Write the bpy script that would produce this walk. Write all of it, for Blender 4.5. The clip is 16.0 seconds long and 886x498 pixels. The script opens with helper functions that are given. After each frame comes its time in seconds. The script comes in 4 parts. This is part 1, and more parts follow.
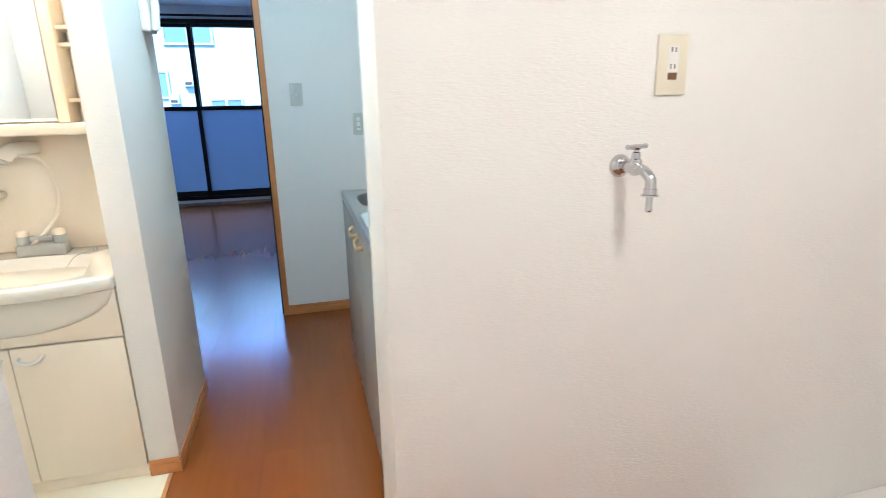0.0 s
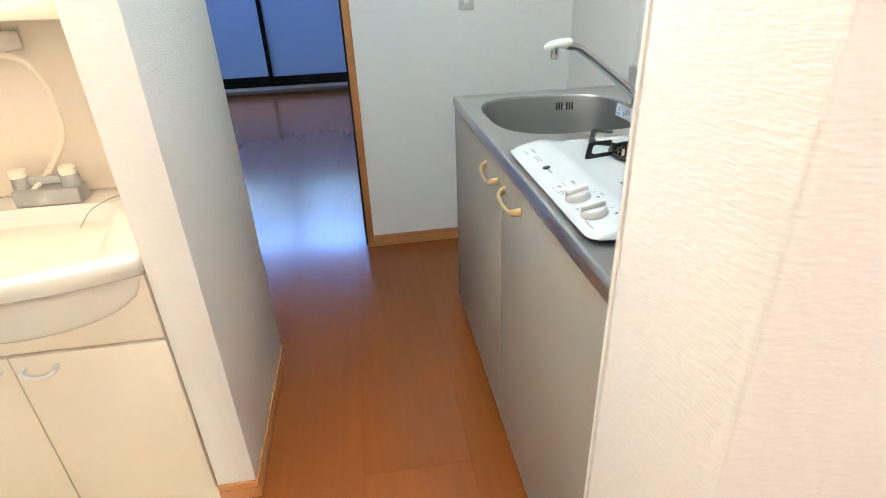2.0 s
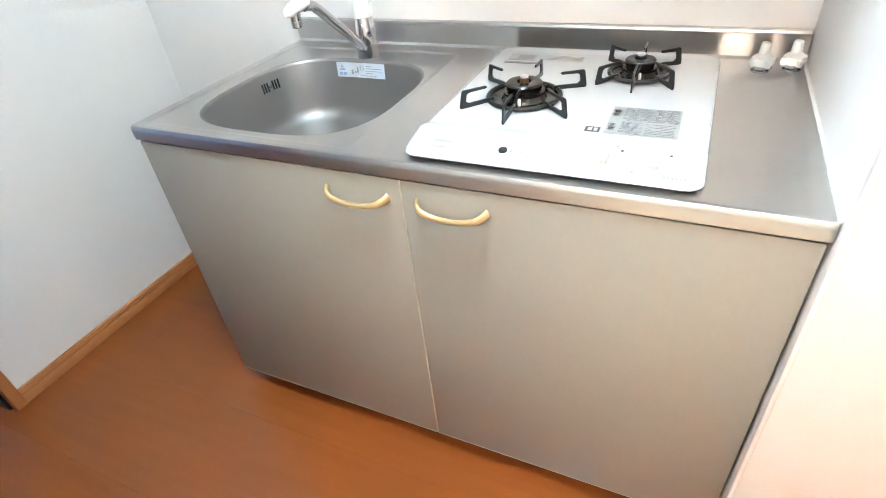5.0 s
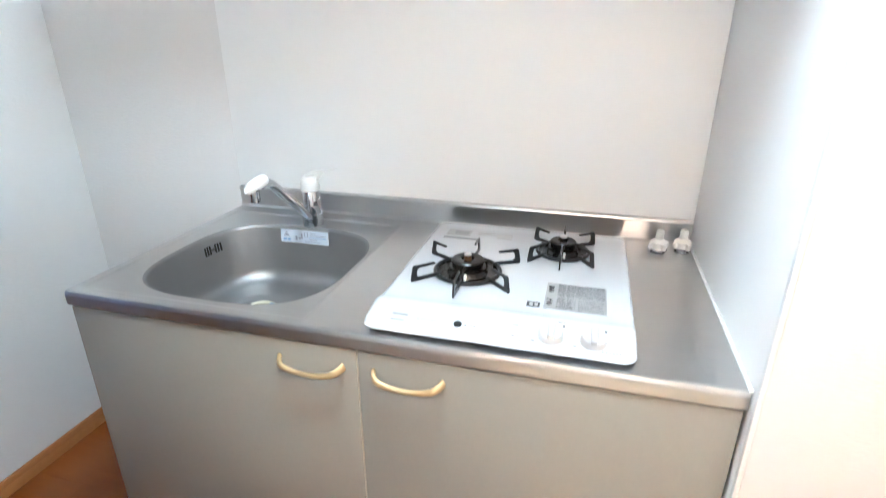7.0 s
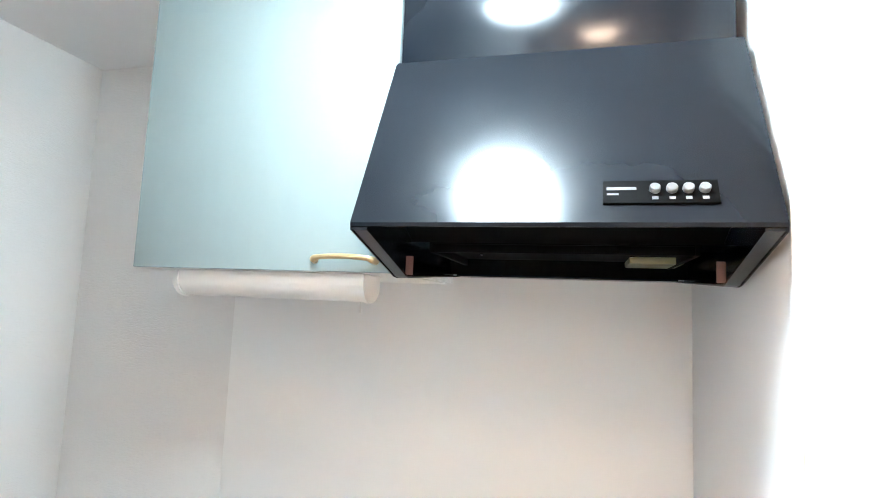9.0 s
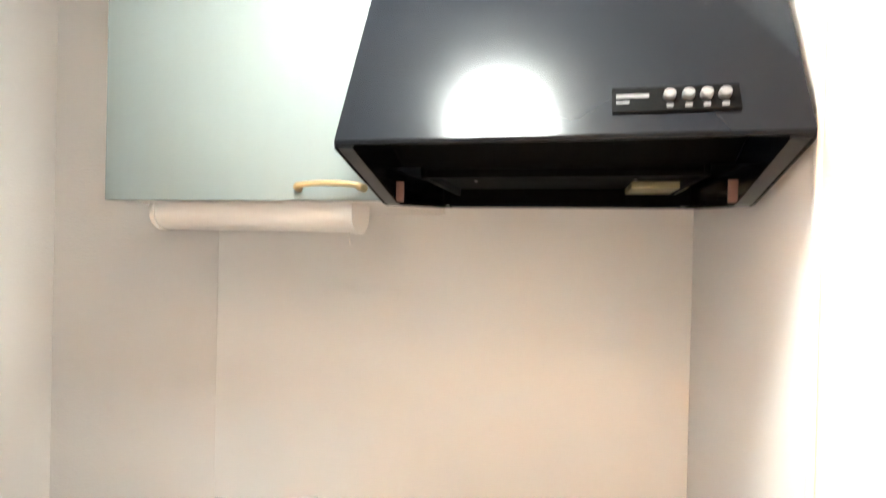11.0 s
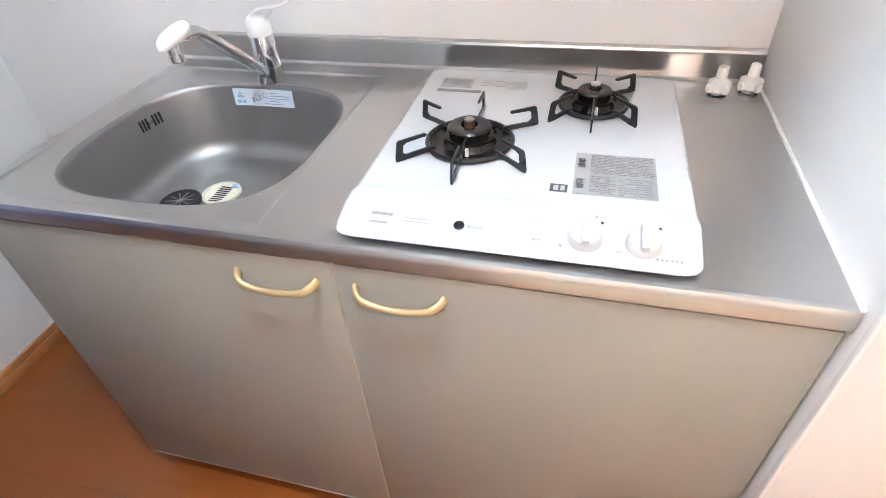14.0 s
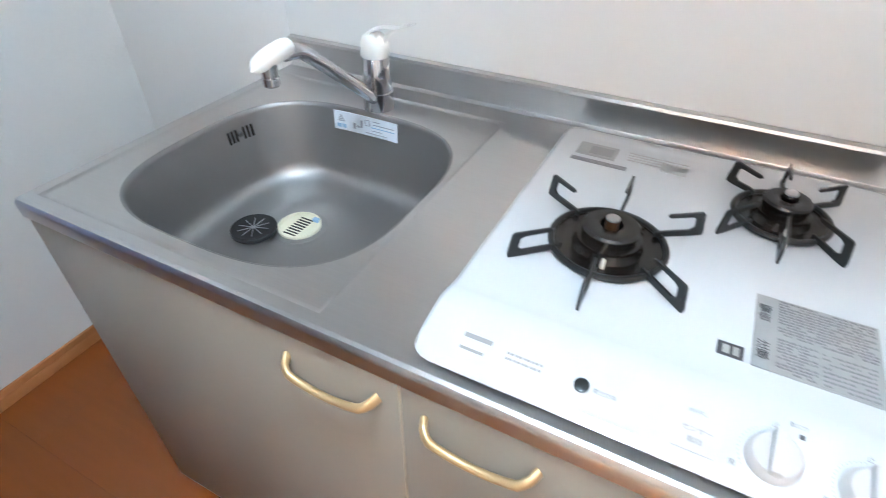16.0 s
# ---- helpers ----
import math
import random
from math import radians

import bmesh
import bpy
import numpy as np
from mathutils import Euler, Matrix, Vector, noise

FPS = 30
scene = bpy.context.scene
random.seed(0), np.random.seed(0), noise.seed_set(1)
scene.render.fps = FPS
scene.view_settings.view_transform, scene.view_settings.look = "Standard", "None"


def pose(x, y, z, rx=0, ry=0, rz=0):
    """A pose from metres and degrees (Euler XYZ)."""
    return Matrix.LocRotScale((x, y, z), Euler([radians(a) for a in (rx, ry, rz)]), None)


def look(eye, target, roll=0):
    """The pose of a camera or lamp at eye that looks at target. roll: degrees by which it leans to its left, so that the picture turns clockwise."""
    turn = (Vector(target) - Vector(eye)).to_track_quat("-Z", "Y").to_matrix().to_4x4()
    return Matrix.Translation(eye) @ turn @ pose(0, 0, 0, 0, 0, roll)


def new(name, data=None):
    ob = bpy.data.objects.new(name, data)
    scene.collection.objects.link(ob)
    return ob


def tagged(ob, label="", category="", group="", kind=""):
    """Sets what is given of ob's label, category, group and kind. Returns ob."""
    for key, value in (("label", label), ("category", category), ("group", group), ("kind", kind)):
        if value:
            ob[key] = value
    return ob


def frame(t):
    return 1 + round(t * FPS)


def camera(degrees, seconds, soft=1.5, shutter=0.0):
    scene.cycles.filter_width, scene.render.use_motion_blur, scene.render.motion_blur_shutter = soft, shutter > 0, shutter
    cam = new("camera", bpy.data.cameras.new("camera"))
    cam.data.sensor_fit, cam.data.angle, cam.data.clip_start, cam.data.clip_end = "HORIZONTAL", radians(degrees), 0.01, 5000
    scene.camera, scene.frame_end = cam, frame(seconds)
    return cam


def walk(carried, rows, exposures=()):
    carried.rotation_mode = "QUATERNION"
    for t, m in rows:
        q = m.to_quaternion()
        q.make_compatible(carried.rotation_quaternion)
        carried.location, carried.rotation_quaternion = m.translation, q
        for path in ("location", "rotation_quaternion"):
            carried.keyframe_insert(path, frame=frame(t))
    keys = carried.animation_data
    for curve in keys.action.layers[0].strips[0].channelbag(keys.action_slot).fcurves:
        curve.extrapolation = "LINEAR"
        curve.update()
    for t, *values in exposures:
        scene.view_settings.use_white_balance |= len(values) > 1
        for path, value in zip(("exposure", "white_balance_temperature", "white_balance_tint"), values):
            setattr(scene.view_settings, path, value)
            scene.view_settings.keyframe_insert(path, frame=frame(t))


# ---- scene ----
cam = camera(79.4, 16.0, soft=0.65, shutter=0.3)
PATH = [
    (0, (-0.179, -1.304, 1.248), (0.31, 0.563, 0.721), -1.1),
    (0.5, (-0.265, -1.22, 1.217), (0.119, 0.655, 0.636), -0.9),
    (1, (-0.309, -1.029, 1.169), (-0.032, 0.825, 0.472), -1.0),
    (1.5, (-0.269, -0.696, 1.209), (-0.049, 1.116, 0.392), -1.6),
    (2, (-0.298, -0.516, 1.23), (-0.065, 1.242, 0.305), -2.4),
    (2.5, (-0.367, -0.332, 1.22), (-0.025, 1.344, 0.182), -3.2),
    (3, (-0.343, -0.173, 1.215), (0.224, 1.382, 0.093), -5.2),
    (3.5, (-0.36, -0.021, 1.216), (0.498, 1.326, 0.012), -5.2),
    (4, (-0.505, 0.164, 1.219), (0.613, 1.258, -0.028), -6.0),
    (4.2, (-0.566, 0.179, 1.231), (0.636, 1.174, -0.02), -5.8),
    (6.3, (-0.76, 0.263, 1.292), (0.876, 0.742, 0.245), -2.5),
    (6.5, (-0.767, 0.272, 1.294), (0.92, 0.747, 0.331), -1.4),
    (7, (-0.76, 0.277, 1.353), (1.028, 0.765, 0.601), -0.0),
    (7.5, (-0.737, 0.262, 1.498), (1.131, 0.785, 1.009), 0.8),
    (8, (-0.775, 0.294, 1.575), (1.158, 0.788, 1.438), 1.5),
    (8.5, (-0.809, 0.28, 1.681), (1.125, 0.774, 1.805), 2.1),
    (8.7, (-0.82, 0.272, 1.707), (1.105, 0.772, 1.913), 2.3),
    (10.8, (-0.787, 0.289, 1.703), (1.156, 0.75, 1.802), 1.8),
    (11, (-0.762, 0.292, 1.682), (1.184, 0.753, 1.671), 1.3),
    (11.5, (-0.703, 0.302, 1.591), (1.218, 0.773, 1.298), 0.1),
    (12, (-0.615, 0.285, 1.501), (1.213, 0.785, 0.863), -1.5),
    (12.5, (-0.574, 0.303, 1.421), (1.129, 0.803, 0.499), -2.9),
    (13, (-0.58, 0.328, 1.36), (1.017, 0.82, 0.261), -3.8),
    (13.5, (-0.577, 0.335, 1.318), (0.948, 0.796, 0.11), -3.7),
    (14, (-0.499, 0.33, 1.305), (0.97, 0.773, 0.022), -4.0),
    (14.5, (-0.358, 0.33, 1.283), (1.077, 0.765, -0.04), -3.7),
    (15, (-0.301, 0.326, 1.273), (1.121, 0.81, -0.048), -2.6),
    (15.5, (-0.29, 0.349, 1.278), (1.123, 0.929, -0.014), -1.5),
    (16, (-0.288, 0.444, 1.291), (1.088, 1.161, 0.029), 0.2),
]
# seconds, stops, kelvin, tint of the clip's own exposure and white balance
GRADE = [(0, 1.37, 4730, -3), (1, 1.44, 4770, -4), (2, 1.56, 5320, 2), (3, 1.91, 5060, -4), (3.5, 2.1, 5450, 5), (4, 2.25, 5400, 6), (6.5, 2.16, 5140, 8), (7.5, 1.78, 5040, 7), (8.5, 1.78, 5170, 8), (11, 1.74, 6500, 15), (11.5, 1.8, 6720, 16), (13, 1.66, 5420, 16), (14, 1.9, 5320, 15), (14.5, 1.78, 5220, 12), (15, 1.76, 5150, 11), (16, 1.74, 5020, 9)]
walk(cam, [(t, look(eye, target, roll)) for t, eye, target, roll in PATH], GRADE)

# ---------------------------------------------------------------- world and lights
world = bpy.data.worlds.new("sky")
scene.world = world
world.use_nodes = True
wn = world.node_tree
sky = wn.nodes.new("ShaderNodeTexSky")
sky.sky_type, sky.sun_disc = "NISHITA", False
sky.sun_elevation, sky.sun_rotation = radians(48), radians(150)
wn.links.new(sky.outputs[0], wn.nodes["Background"].inputs[0])
wn.nodes["Background"].inputs[1].default_value = 0.15
sun = new("sun", bpy.data.lights.new("sun", "SUN"))
sun.data.energy, sun.data.angle, sun.data.color = 5.0, radians(0.6), (1.0, 0.97, 0.93)
sun.matrix_world = look((-3, 4, 9), (0, 12, 0))
# the sky's light above the balcony, coming in through the living room window
day = new("window_daylight", bpy.data.lights.new("window_daylight", "AREA"))
day.data.shape, day.data.size, day.data.size_y = "RECTANGLE", 2.4, 1.3
day.data.energy, day.data.color = 105.0, (0.30, 0.48, 1.0)
day.matrix_world = look((-1.35, 7.6, 3.25), (-1.2, 4.4, 0.8))

CEIL = 2.49       # ceiling height
BACK = 0.645      # kitchen back wall
FAR = 1.935       # wall between kitchen and living room
WTOP = 0.85       # worktop height
WLEN = 1.31       # worktop length


# ---------------------------------------------------------------- materials
def material(name, base, rough=0.5, metal=0.0, vary=0.06, scale=6.0, bump=0.0, bump_scale=60.0, stretch=(1, 1, 1), spec=0.5, rough_vary=0.0, fine=0.0):
    m = bpy.data.materials.new(name)
    m.use_nodes = True
    nt = m.node_tree
    b = nt.nodes["Principled BSDF"]
    b.inputs["Roughness"].default_value, b.inputs["Metallic"].default_value = rough, metal
    b.inputs["Specular IOR Level"].default_value = spec
    tc = nt.nodes.new("ShaderNodeTexCoord")
    mp = nt.nodes.new("ShaderNodeMapping")
    mp.inputs["Scale"].default_value = stretch
    nt.links.new(tc.outputs["Object"], mp.inputs[0])
    n1 = nt.nodes.new("ShaderNodeTexNoise")
    n1.inputs["Scale"].default_value, n1.inputs["Detail"].default_value = scale, 6
    nt.links.new(mp.outputs[0], n1.inputs["Vector"])
    n2 = nt.nodes.new("ShaderNodeTexNoise")
    n2.inputs["Scale"].default_value, n2.inputs["Detail"].default_value = bump_scale, 3
    nt.links.new(mp.outputs[0], n2.inputs["Vector"])
    mix = nt.nodes.new("ShaderNodeMix")
    mix.data_type = "RGBA"
    mix.inputs[6].default_value = (*[c * (1 - vary) for c in base], 1)
    mix.inputs[7].default_value = (*[min(1, c * (1 + vary)) for c in base], 1)
    add = nt.nodes.new("ShaderNodeMath")
    add.operation = "MULTIPLY_ADD"
    nt.links.new(n2.outputs[0], add.inputs[0])
    add.inputs[1].default_value = fine
    nt.links.new(n1.outputs[0], add.inputs[2])
    nt.links.new(add.outputs[0], mix.inputs[0])
    nt.links.new(mix.outputs[2], b.inputs["Base Color"])
    if rough_vary:
        mr = nt.nodes.new("ShaderNodeMapRange")
        mr.inputs["To Min"].default_value, mr.inputs["To Max"].default_value = rough - rough_vary, rough + rough_vary
        nt.links.new(n1.outputs[0], mr.inputs["Value"])
        nt.links.new(mr.outputs[0], b.inputs["Roughness"])
    if bump:
        bp = nt.nodes.new("ShaderNodeBump")
        bp.inputs["Strength"].default_value, bp.inputs["Distance"].default_value = bump, 0.002
        nt.links.new(n2.outputs[0], bp.inputs["Height"])
        nt.links.new(bp.outputs[0], b.inputs["Normal"])
    return m


def glow(name, colour, strength):
    m = bpy.data.materials.new(name)
    m.use_nodes = True
    b = m.node_tree.nodes["Principled BSDF"]
    b.inputs["Base Color"].default_value = (0.9, 0.9, 0.9, 1)
    b.inputs["Emission Color"].default_value = (*colour, 1)
    b.inputs["Emission Strength"].default_value = strength
    return m


def wood_floor(name):
    m = material(name, (0.228, 0.067, 0.013), 0.18, 0, 0.10, 3.0, 0.005, 40, (14, 1.0, 1), 0.4, 0.05, 0.4)
    nt = m.node_tree
    b = nt.nodes["Principled BSDF"]
    mix = next(n for n in nt.nodes if n.bl_idname == "ShaderNodeMix")
    info = nt.nodes.new("ShaderNodeObjectInfo")
    hsv = nt.nodes.new("ShaderNodeHueSaturation")
    mr = nt.nodes.new("ShaderNodeMapRange")
    mr.inputs["To Min"].default_value, mr.inputs["To Max"].default_value = 0.96, 1.04
    nt.links.new(info.outputs["Random"], mr.inputs["Value"])
    nt.links.new(mr.outputs[0], hsv.inputs["Value"])
    nt.links.new(mix.outputs[2], hsv.inputs["Color"])
    nt.links.new(hsv.outputs[0], b.inputs["Base Color"])
    return m


M_PAPER = material("wallpaper", (0.80, 0.78, 0.755), 0.85, 0, 0.02, 3, 0.55, 160, (0.4, 0.4, 1.7), 0.2)
M_PAPER_COOL = material("wallpaper_living", (0.82, 0.82, 0.80), 0.85, 0, 0.02, 3, 0.35, 240, (1, 1, 0.35), 0.2)
M_CEIL = material("ceiling_paper", (0.85, 0.84, 0.82), 0.9, 0, 0.02, 3, 0.3, 200)
M_PANEL = material("kitchen_panel", (0.88, 0.87, 0.85), 0.3, 0, 0.015, 2, 0.02, 60, (1, 1, 1), 0.2, 0.04)
M_SEAL = material("white_seal", (0.85, 0.84, 0.82), 0.4)
M_FLOOR = wood_floor("wood_flooring")
M_SUB = material("floor_joint", (0.17, 0.05, 0.012), 0.6)
M_VINYL = material("cream_vinyl", (0.74, 0.66, 0.50), 0.4, 0, 0.04, 5, 0.05, 80)
M_VINYL_WHITE = material("white_vinyl", (0.80, 0.77, 0.73), 0.55, 0, 0.03, 5, 0.05, 80)
M_WOOD = material("trim_wood", (0.46, 0.20, 0.065), 0.42, 0, 0.25, 4, 0.05, 30, (1, 1, 1), 0.4, 0.05, 0.4)
M_STEEL = material("brushed_steel", (0.58, 0.57, 0.56), 0.30, 1, 0.08, 5, 0.07, 260, (1, 0.06, 1), 0.5, 0.06, 0.5)
# satin steel, darker than the worktop: the bowl's shade is in the colour
M_BOWL_SHADED = material("sink_steel_shaded", (0.36, 0.355, 0.35), 0.50, 1, 0.05, 8, 0.03, 200, (1, 1, 1), 0.5, 0.05, 0.4)
M_CHROME = material("chrome", (0.58, 0.58, 0.60), 0.1, 1, 0.02, 20)
M_DOOR = material("cabinet_laminate", (0.300, 0.280, 0.238), 0.4, 0, 0.035, 140, 0.03, 400, (1, 1, 0.6), 0.4, 0.04, 0.3)
M_EDGE = material("pale_edge_band", (0.52, 0.47, 0.38), 0.45, 0, 0.05, 60)
# near-black that puts the shade of gaps and openings into colour
M_GAP_SHADE = material("gap_shade", (0.03, 0.025, 0.02), 0.7)
M_HANDLE = material("pale_gold", (0.58, 0.43, 0.22), 0.32, 0.5, 0.06, 20, 0.02, 200)
M_ENAMEL = material("white_enamel", (0.58, 0.595, 0.61), 0.14, 0, 0.015, 6, 0, 60, (1, 1, 1), 0.5, 0.03)
M_WHITE = material("white_plastic", (0.80, 0.79, 0.76), 0.35, 0, 0.02, 12)
M_PLATE = material("switch_plate_plastic", (0.56, 0.56, 0.51), 0.4, 0, 0.03, 12)
M_BUTTON = material("button_grey", (0.17, 0.17, 0.175), 0.35, 0, 0.05, 30)
M_IVORY = material("ivory_plastic", (0.74, 0.69, 0.56), 0.4, 0, 0.03, 12)
M_BLACK = material("black_enamel", (0.011, 0.0125, 0.0125), 0.3, 0, 0.2, 30, 0.05, 120, (1, 1, 1), 0.5, 0.08)
M_BURNER = material("burner_black", (0.012, 0.0098, 0.008), 0.24, 0.0, 0.35, 40, 0.06, 150, (1, 1, 1), 0.5, 0.08)
M_BRASS = material("thermo_copper", (0.26, 0.14, 0.07), 0.35, 0.9, 0.15, 60)
M_HOOD = material("hood_black", (0.0065, 0.0085, 0.012), 0.17, 0, 0.25, 5, 0.02, 30, (1, 1, 1), 0.27, 0.05)
# near-black for the shade inside the hood; also the matte control plate
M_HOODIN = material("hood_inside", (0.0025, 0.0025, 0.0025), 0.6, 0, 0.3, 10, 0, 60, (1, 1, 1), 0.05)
M_GREY = material("grey_print", (0.27, 0.27, 0.27), 0.5, 0, 0.05, 30)
M_LABEL = material("silver_label", (0.40, 0.40, 0.39), 0.4, 0.2, 0.08, 40)
M_PALE = material("pale_silver_label", (0.33, 0.33, 0.325), 0.4, 0.1, 0.10, 40)
M_PRINT = material("label_print", (0.22, 0.22, 0.23), 0.5, 0, 0.5, 400)
M_KNOB = material("knob_plastic", (0.54, 0.525, 0.52), 0.3, 0, 0.02, 12)
M_INK = material("dark_ink", (0.06, 0.06, 0.065), 0.5)
M_BLUE = material("blue_print", (0.30, 0.46, 0.66), 0.5)
M_SLOT = material("slot_shade", (0.006, 0.006, 0.006), 0.8)
M_STICKINK = material("sticker_ink", (0.34, 0.38, 0.46), 0.55)
M_STICK = material("pale_blue_sticker", (0.66, 0.73, 0.82), 0.4, 0, 0.04, 30)
M_UPPER = material("upper_cabinet_laminate", (0.275, 0.325, 0.318), 0.5, 0, 0.03, 30, 0.02, 300, (1, 1, 0.2), 0.25)
M_ALU = material("dark_bronze_aluminium", (0.02, 0.017, 0.016), 0.4, 0.6, 0.1, 10)
# render tinted blue: the cool cast of the daylight is in its colour
M_FACADE = material("daylight_blue_facade", (0.50, 0.65, 0.78), 0.9, 0, 0.04, 1.5, 0.2, 30)
M_FWIN = material("far_window_glass", (0.16, 0.24, 0.33), 0.2, 0, 0.1, 2)
M_GROUND = material("asphalt", (0.06, 0.06, 0.06), 0.9, 0, 0.2, 3)
M_VAN = material("vanity_white", (0.80, 0.71, 0.58), 0.3, 0, 0.02, 8)
M_CERAMIC = material("basin_ceramic", (0.76, 0.72, 0.64), 0.12, 0, 0.01, 6)
M_MIRROR = material("mirror", (0.92, 0.92, 0.92), 0.02, 1, 0.0, 4)
M_CREAM = material("cream_strainer", (0.72, 0.70, 0.55), 0.4, 0, 0.05, 30)
M_RUBBER = material("black_rubber", (0.015, 0.015, 0.016), 0.55, 0, 0.2, 30)
M_LENS = material("yellowed_lens", (0.28, 0.25, 0.14), 0.3, 0, 0.08, 20)
M_RUST = material("brown_bracket", (0.22, 0.11, 0.09), 0.5, 0, 0.2, 30)
M_BURN = material("scorched_plastic", (0.16, 0.08, 0.03), 0.6, 0, 0.5, 200)
M_LAMP = glow("lamp_glow", (0.89, 0.97, 0.91), 42.0)
M_LAMP2 = glow("entrance_lamp_glow", (1.0, 0.76, 0.56), 59.0)
M_LAMP3 = glow("washroom_lamp_glow", (1.0, 0.66, 0.40), 30.0)
M_VLAMP = glow("vanity_lamp_glow", (1.0, 0.64, 0.32), 30.0)


def glass_material(name, frosted):
    m = bpy.data.materials.new(name)
    m.use_nodes = True
    nt = m.node_tree
    b = nt.nodes["Principled BSDF"]
    if frosted:
        out = nt.nodes["Material Output"]
        tr = nt.nodes.new("ShaderNodeBsdfTranslucent")
        tr.inputs[0].default_value = (0.34, 0.36, 0.44, 1)
        mx = nt.nodes.new("ShaderNodeMixShader")
        b.inputs["Base Color"].default_value = (0.35, 0.38, 0.45, 1)
        b.inputs["Roughness"].default_value = 0.4
        mx.inputs[0].default_value = 0.60
        nt.links.new(b.outputs[0], mx.inputs[1])
        nt.links.new(tr.outputs[0], mx.inputs[2])
        nt.links.new(mx.outputs[0], out.inputs[0])
    else:
        b.inputs["Base Color"].default_value = (0.97, 0.98, 0.99, 1)
        b.inputs["Roughness"].default_value = 0.0
        b.inputs["Transmission Weight"].default_value = 1.0
        b.inputs["IOR"].default_value = 1.05
    return m


M_GLASS = glass_material("clear_glass", False)
M_FROST = glass_material("frosted_glass", True)


# ---------------------------------------------------------------- mesh helpers
def thing(name, x, y, z, label, category, group="", kind=""):
    ob = new(name)
    ob.location = (x, y, z)
    ob.empty_display_size = 0.05
    return tagged(ob, label, category, group, kind)


def mesh_of(name, bm, mat, sharp=35):
    bmesh.ops.recalc_face_normals(bm, faces=bm.faces[:])
    me = bpy.data.meshes.new(name)
    bm.to_mesh(me)
    bm.free()
    me.materials.append(mat)
    me.polygons.foreach_set("use_smooth", [True] * len(me.polygons))
    me.set_sharp_from_angle(angle=radians(sharp))
    return me


def part(name, bm, mat, parent=None, label="", sharp=35):
    """One mesh object from world-space geometry, under a thing or a part."""
    ob = new(name, mesh_of(name, bm, mat, sharp))
    if parent is not None:
        bpy.context.view_layer.update()
        ob.parent = parent
        ob.matrix_parent_inverse = parent.matrix_world.inverted()
    if label:
        ob["label"] = label
    return ob


def structure(name, bm, mat, label, category):
    return tagged(part(name, bm, mat), label, category, "", "structure")


def box(x0, x1, y0, y1, z0, z1, bevel=0.0, bm=None):
    bm = bm or bmesh.new()
    vs = [bm.verts.new((x, y, z)) for x in (x0, x1) for y in (y0, y1) for z in (z0, z1)]
    fs = [bm.faces.new([vs[i] for i in f]) for f in ((0, 1, 3, 2), (4, 6, 7, 5), (0, 4, 5, 1), (2, 3, 7, 6), (0, 2, 6, 4), (1, 5, 7, 3))]
    if bevel:
        es = list({e for f in fs for e in f.edges})
        bmesh.ops.bevel(bm, geom=es, offset=bevel, segments=2, affect="EDGES", profile=0.5)
    return bm


def boxes(*rows, bevel=0.0):
    bm = bmesh.new()
    for r in rows:
        box(*r, bevel=bevel, bm=bm)
    return bm


def loft(loops, cap0=True, cap1=True, bm=None, closed=True):
    bm = bm or bmesh.new()
    rings = [[bm.verts.new(p) for p in lp] for lp in loops]
    n = len(rings[0])
    for a, b in zip(rings, rings[1:]):
        for i in range(n if closed else n - 1):
            j = (i + 1) % n
            bm.faces.new((a[i], a[j], b[j], b[i]))
    if cap0:
        bm.faces.new(rings[0][::-1])
    if cap1:
        bm.faces.new(rings[-1])
    return bm


def circle(c, r, n, axis=(0, 0, 1), r2=None):
    q = Vector(axis).normalized().to_track_quat("Z", "Y")
    return [Vector(c) + q @ Vector((r * math.cos(2 * math.pi * i / n), (r2 or r) * math.sin(2 * math.pi * i / n), 0)) for i in range(n)]


def lathe(c, rows, axis=(0, 0, 1), n=24, bm=None):
    """rows: distance along the axis, radius."""
    a = Vector(axis).normalized()
    return loft([circle(Vector(c) + a * h, max(r, 0.0004), n, a) for h, r in rows], bm=bm)


def tube(points, radii, n=12, bm=None, flat=1.0):
    pts = [Vector(p) for p in points]
    radii = radii if isinstance(radii, (list, tuple)) else [radii] * len(pts)
    loops, up = [], None
    for i, p in enumerate(pts):
        d = (pts[min(i + 1, len(pts) - 1)] - pts[max(i - 1, 0)]).normalized()
        if up is None:
            up = d.orthogonal().normalized()
        up = (up - d * up.dot(d)).normalized()
        side = d.cross(up)
        loops.append([p + up * radii[i] * math.cos(2 * math.pi * k / n) + side * radii[i] * flat * math.sin(2 * math.pi * k / n) for k in range(n)])
    return loft(loops, bm=bm)


def spline(points, steps=8):
    """Catmull-Rom through the points."""
    p = [Vector(q) for q in points]
    p = [2 * p[0] - p[1]] + p + [2 * p[-1] - p[-2]]
    out = []
    for i in range(1, len(p) - 2):
        for k in range(steps):
            t = k / steps
            a, b, c, d = p[i - 1], p[i], p[i + 1], p[i + 2]
            out.append(0.5 * (2 * b + (c - a) * t + (2 * a - 5 * b + 4 * c - d) * t * t + (3 * b - a - 3 * c + d) * t ** 3))
    return out + [p[-2]]


def prism(poly, axis, a, b, bm=None):
    """Extrude a polygon along an axis: x takes (y, z) pairs, y takes (x, z), z takes (x, y)."""
    place = {"x": lambda u, v, w: (w, u, v), "y": lambda u, v, w: (u, w, v), "z": lambda u, v, w: (u, v, w)}[axis]
    return loft([[place(u, v, a) for u, v in poly], [place(u, v, b) for u, v in poly]], bm=bm)


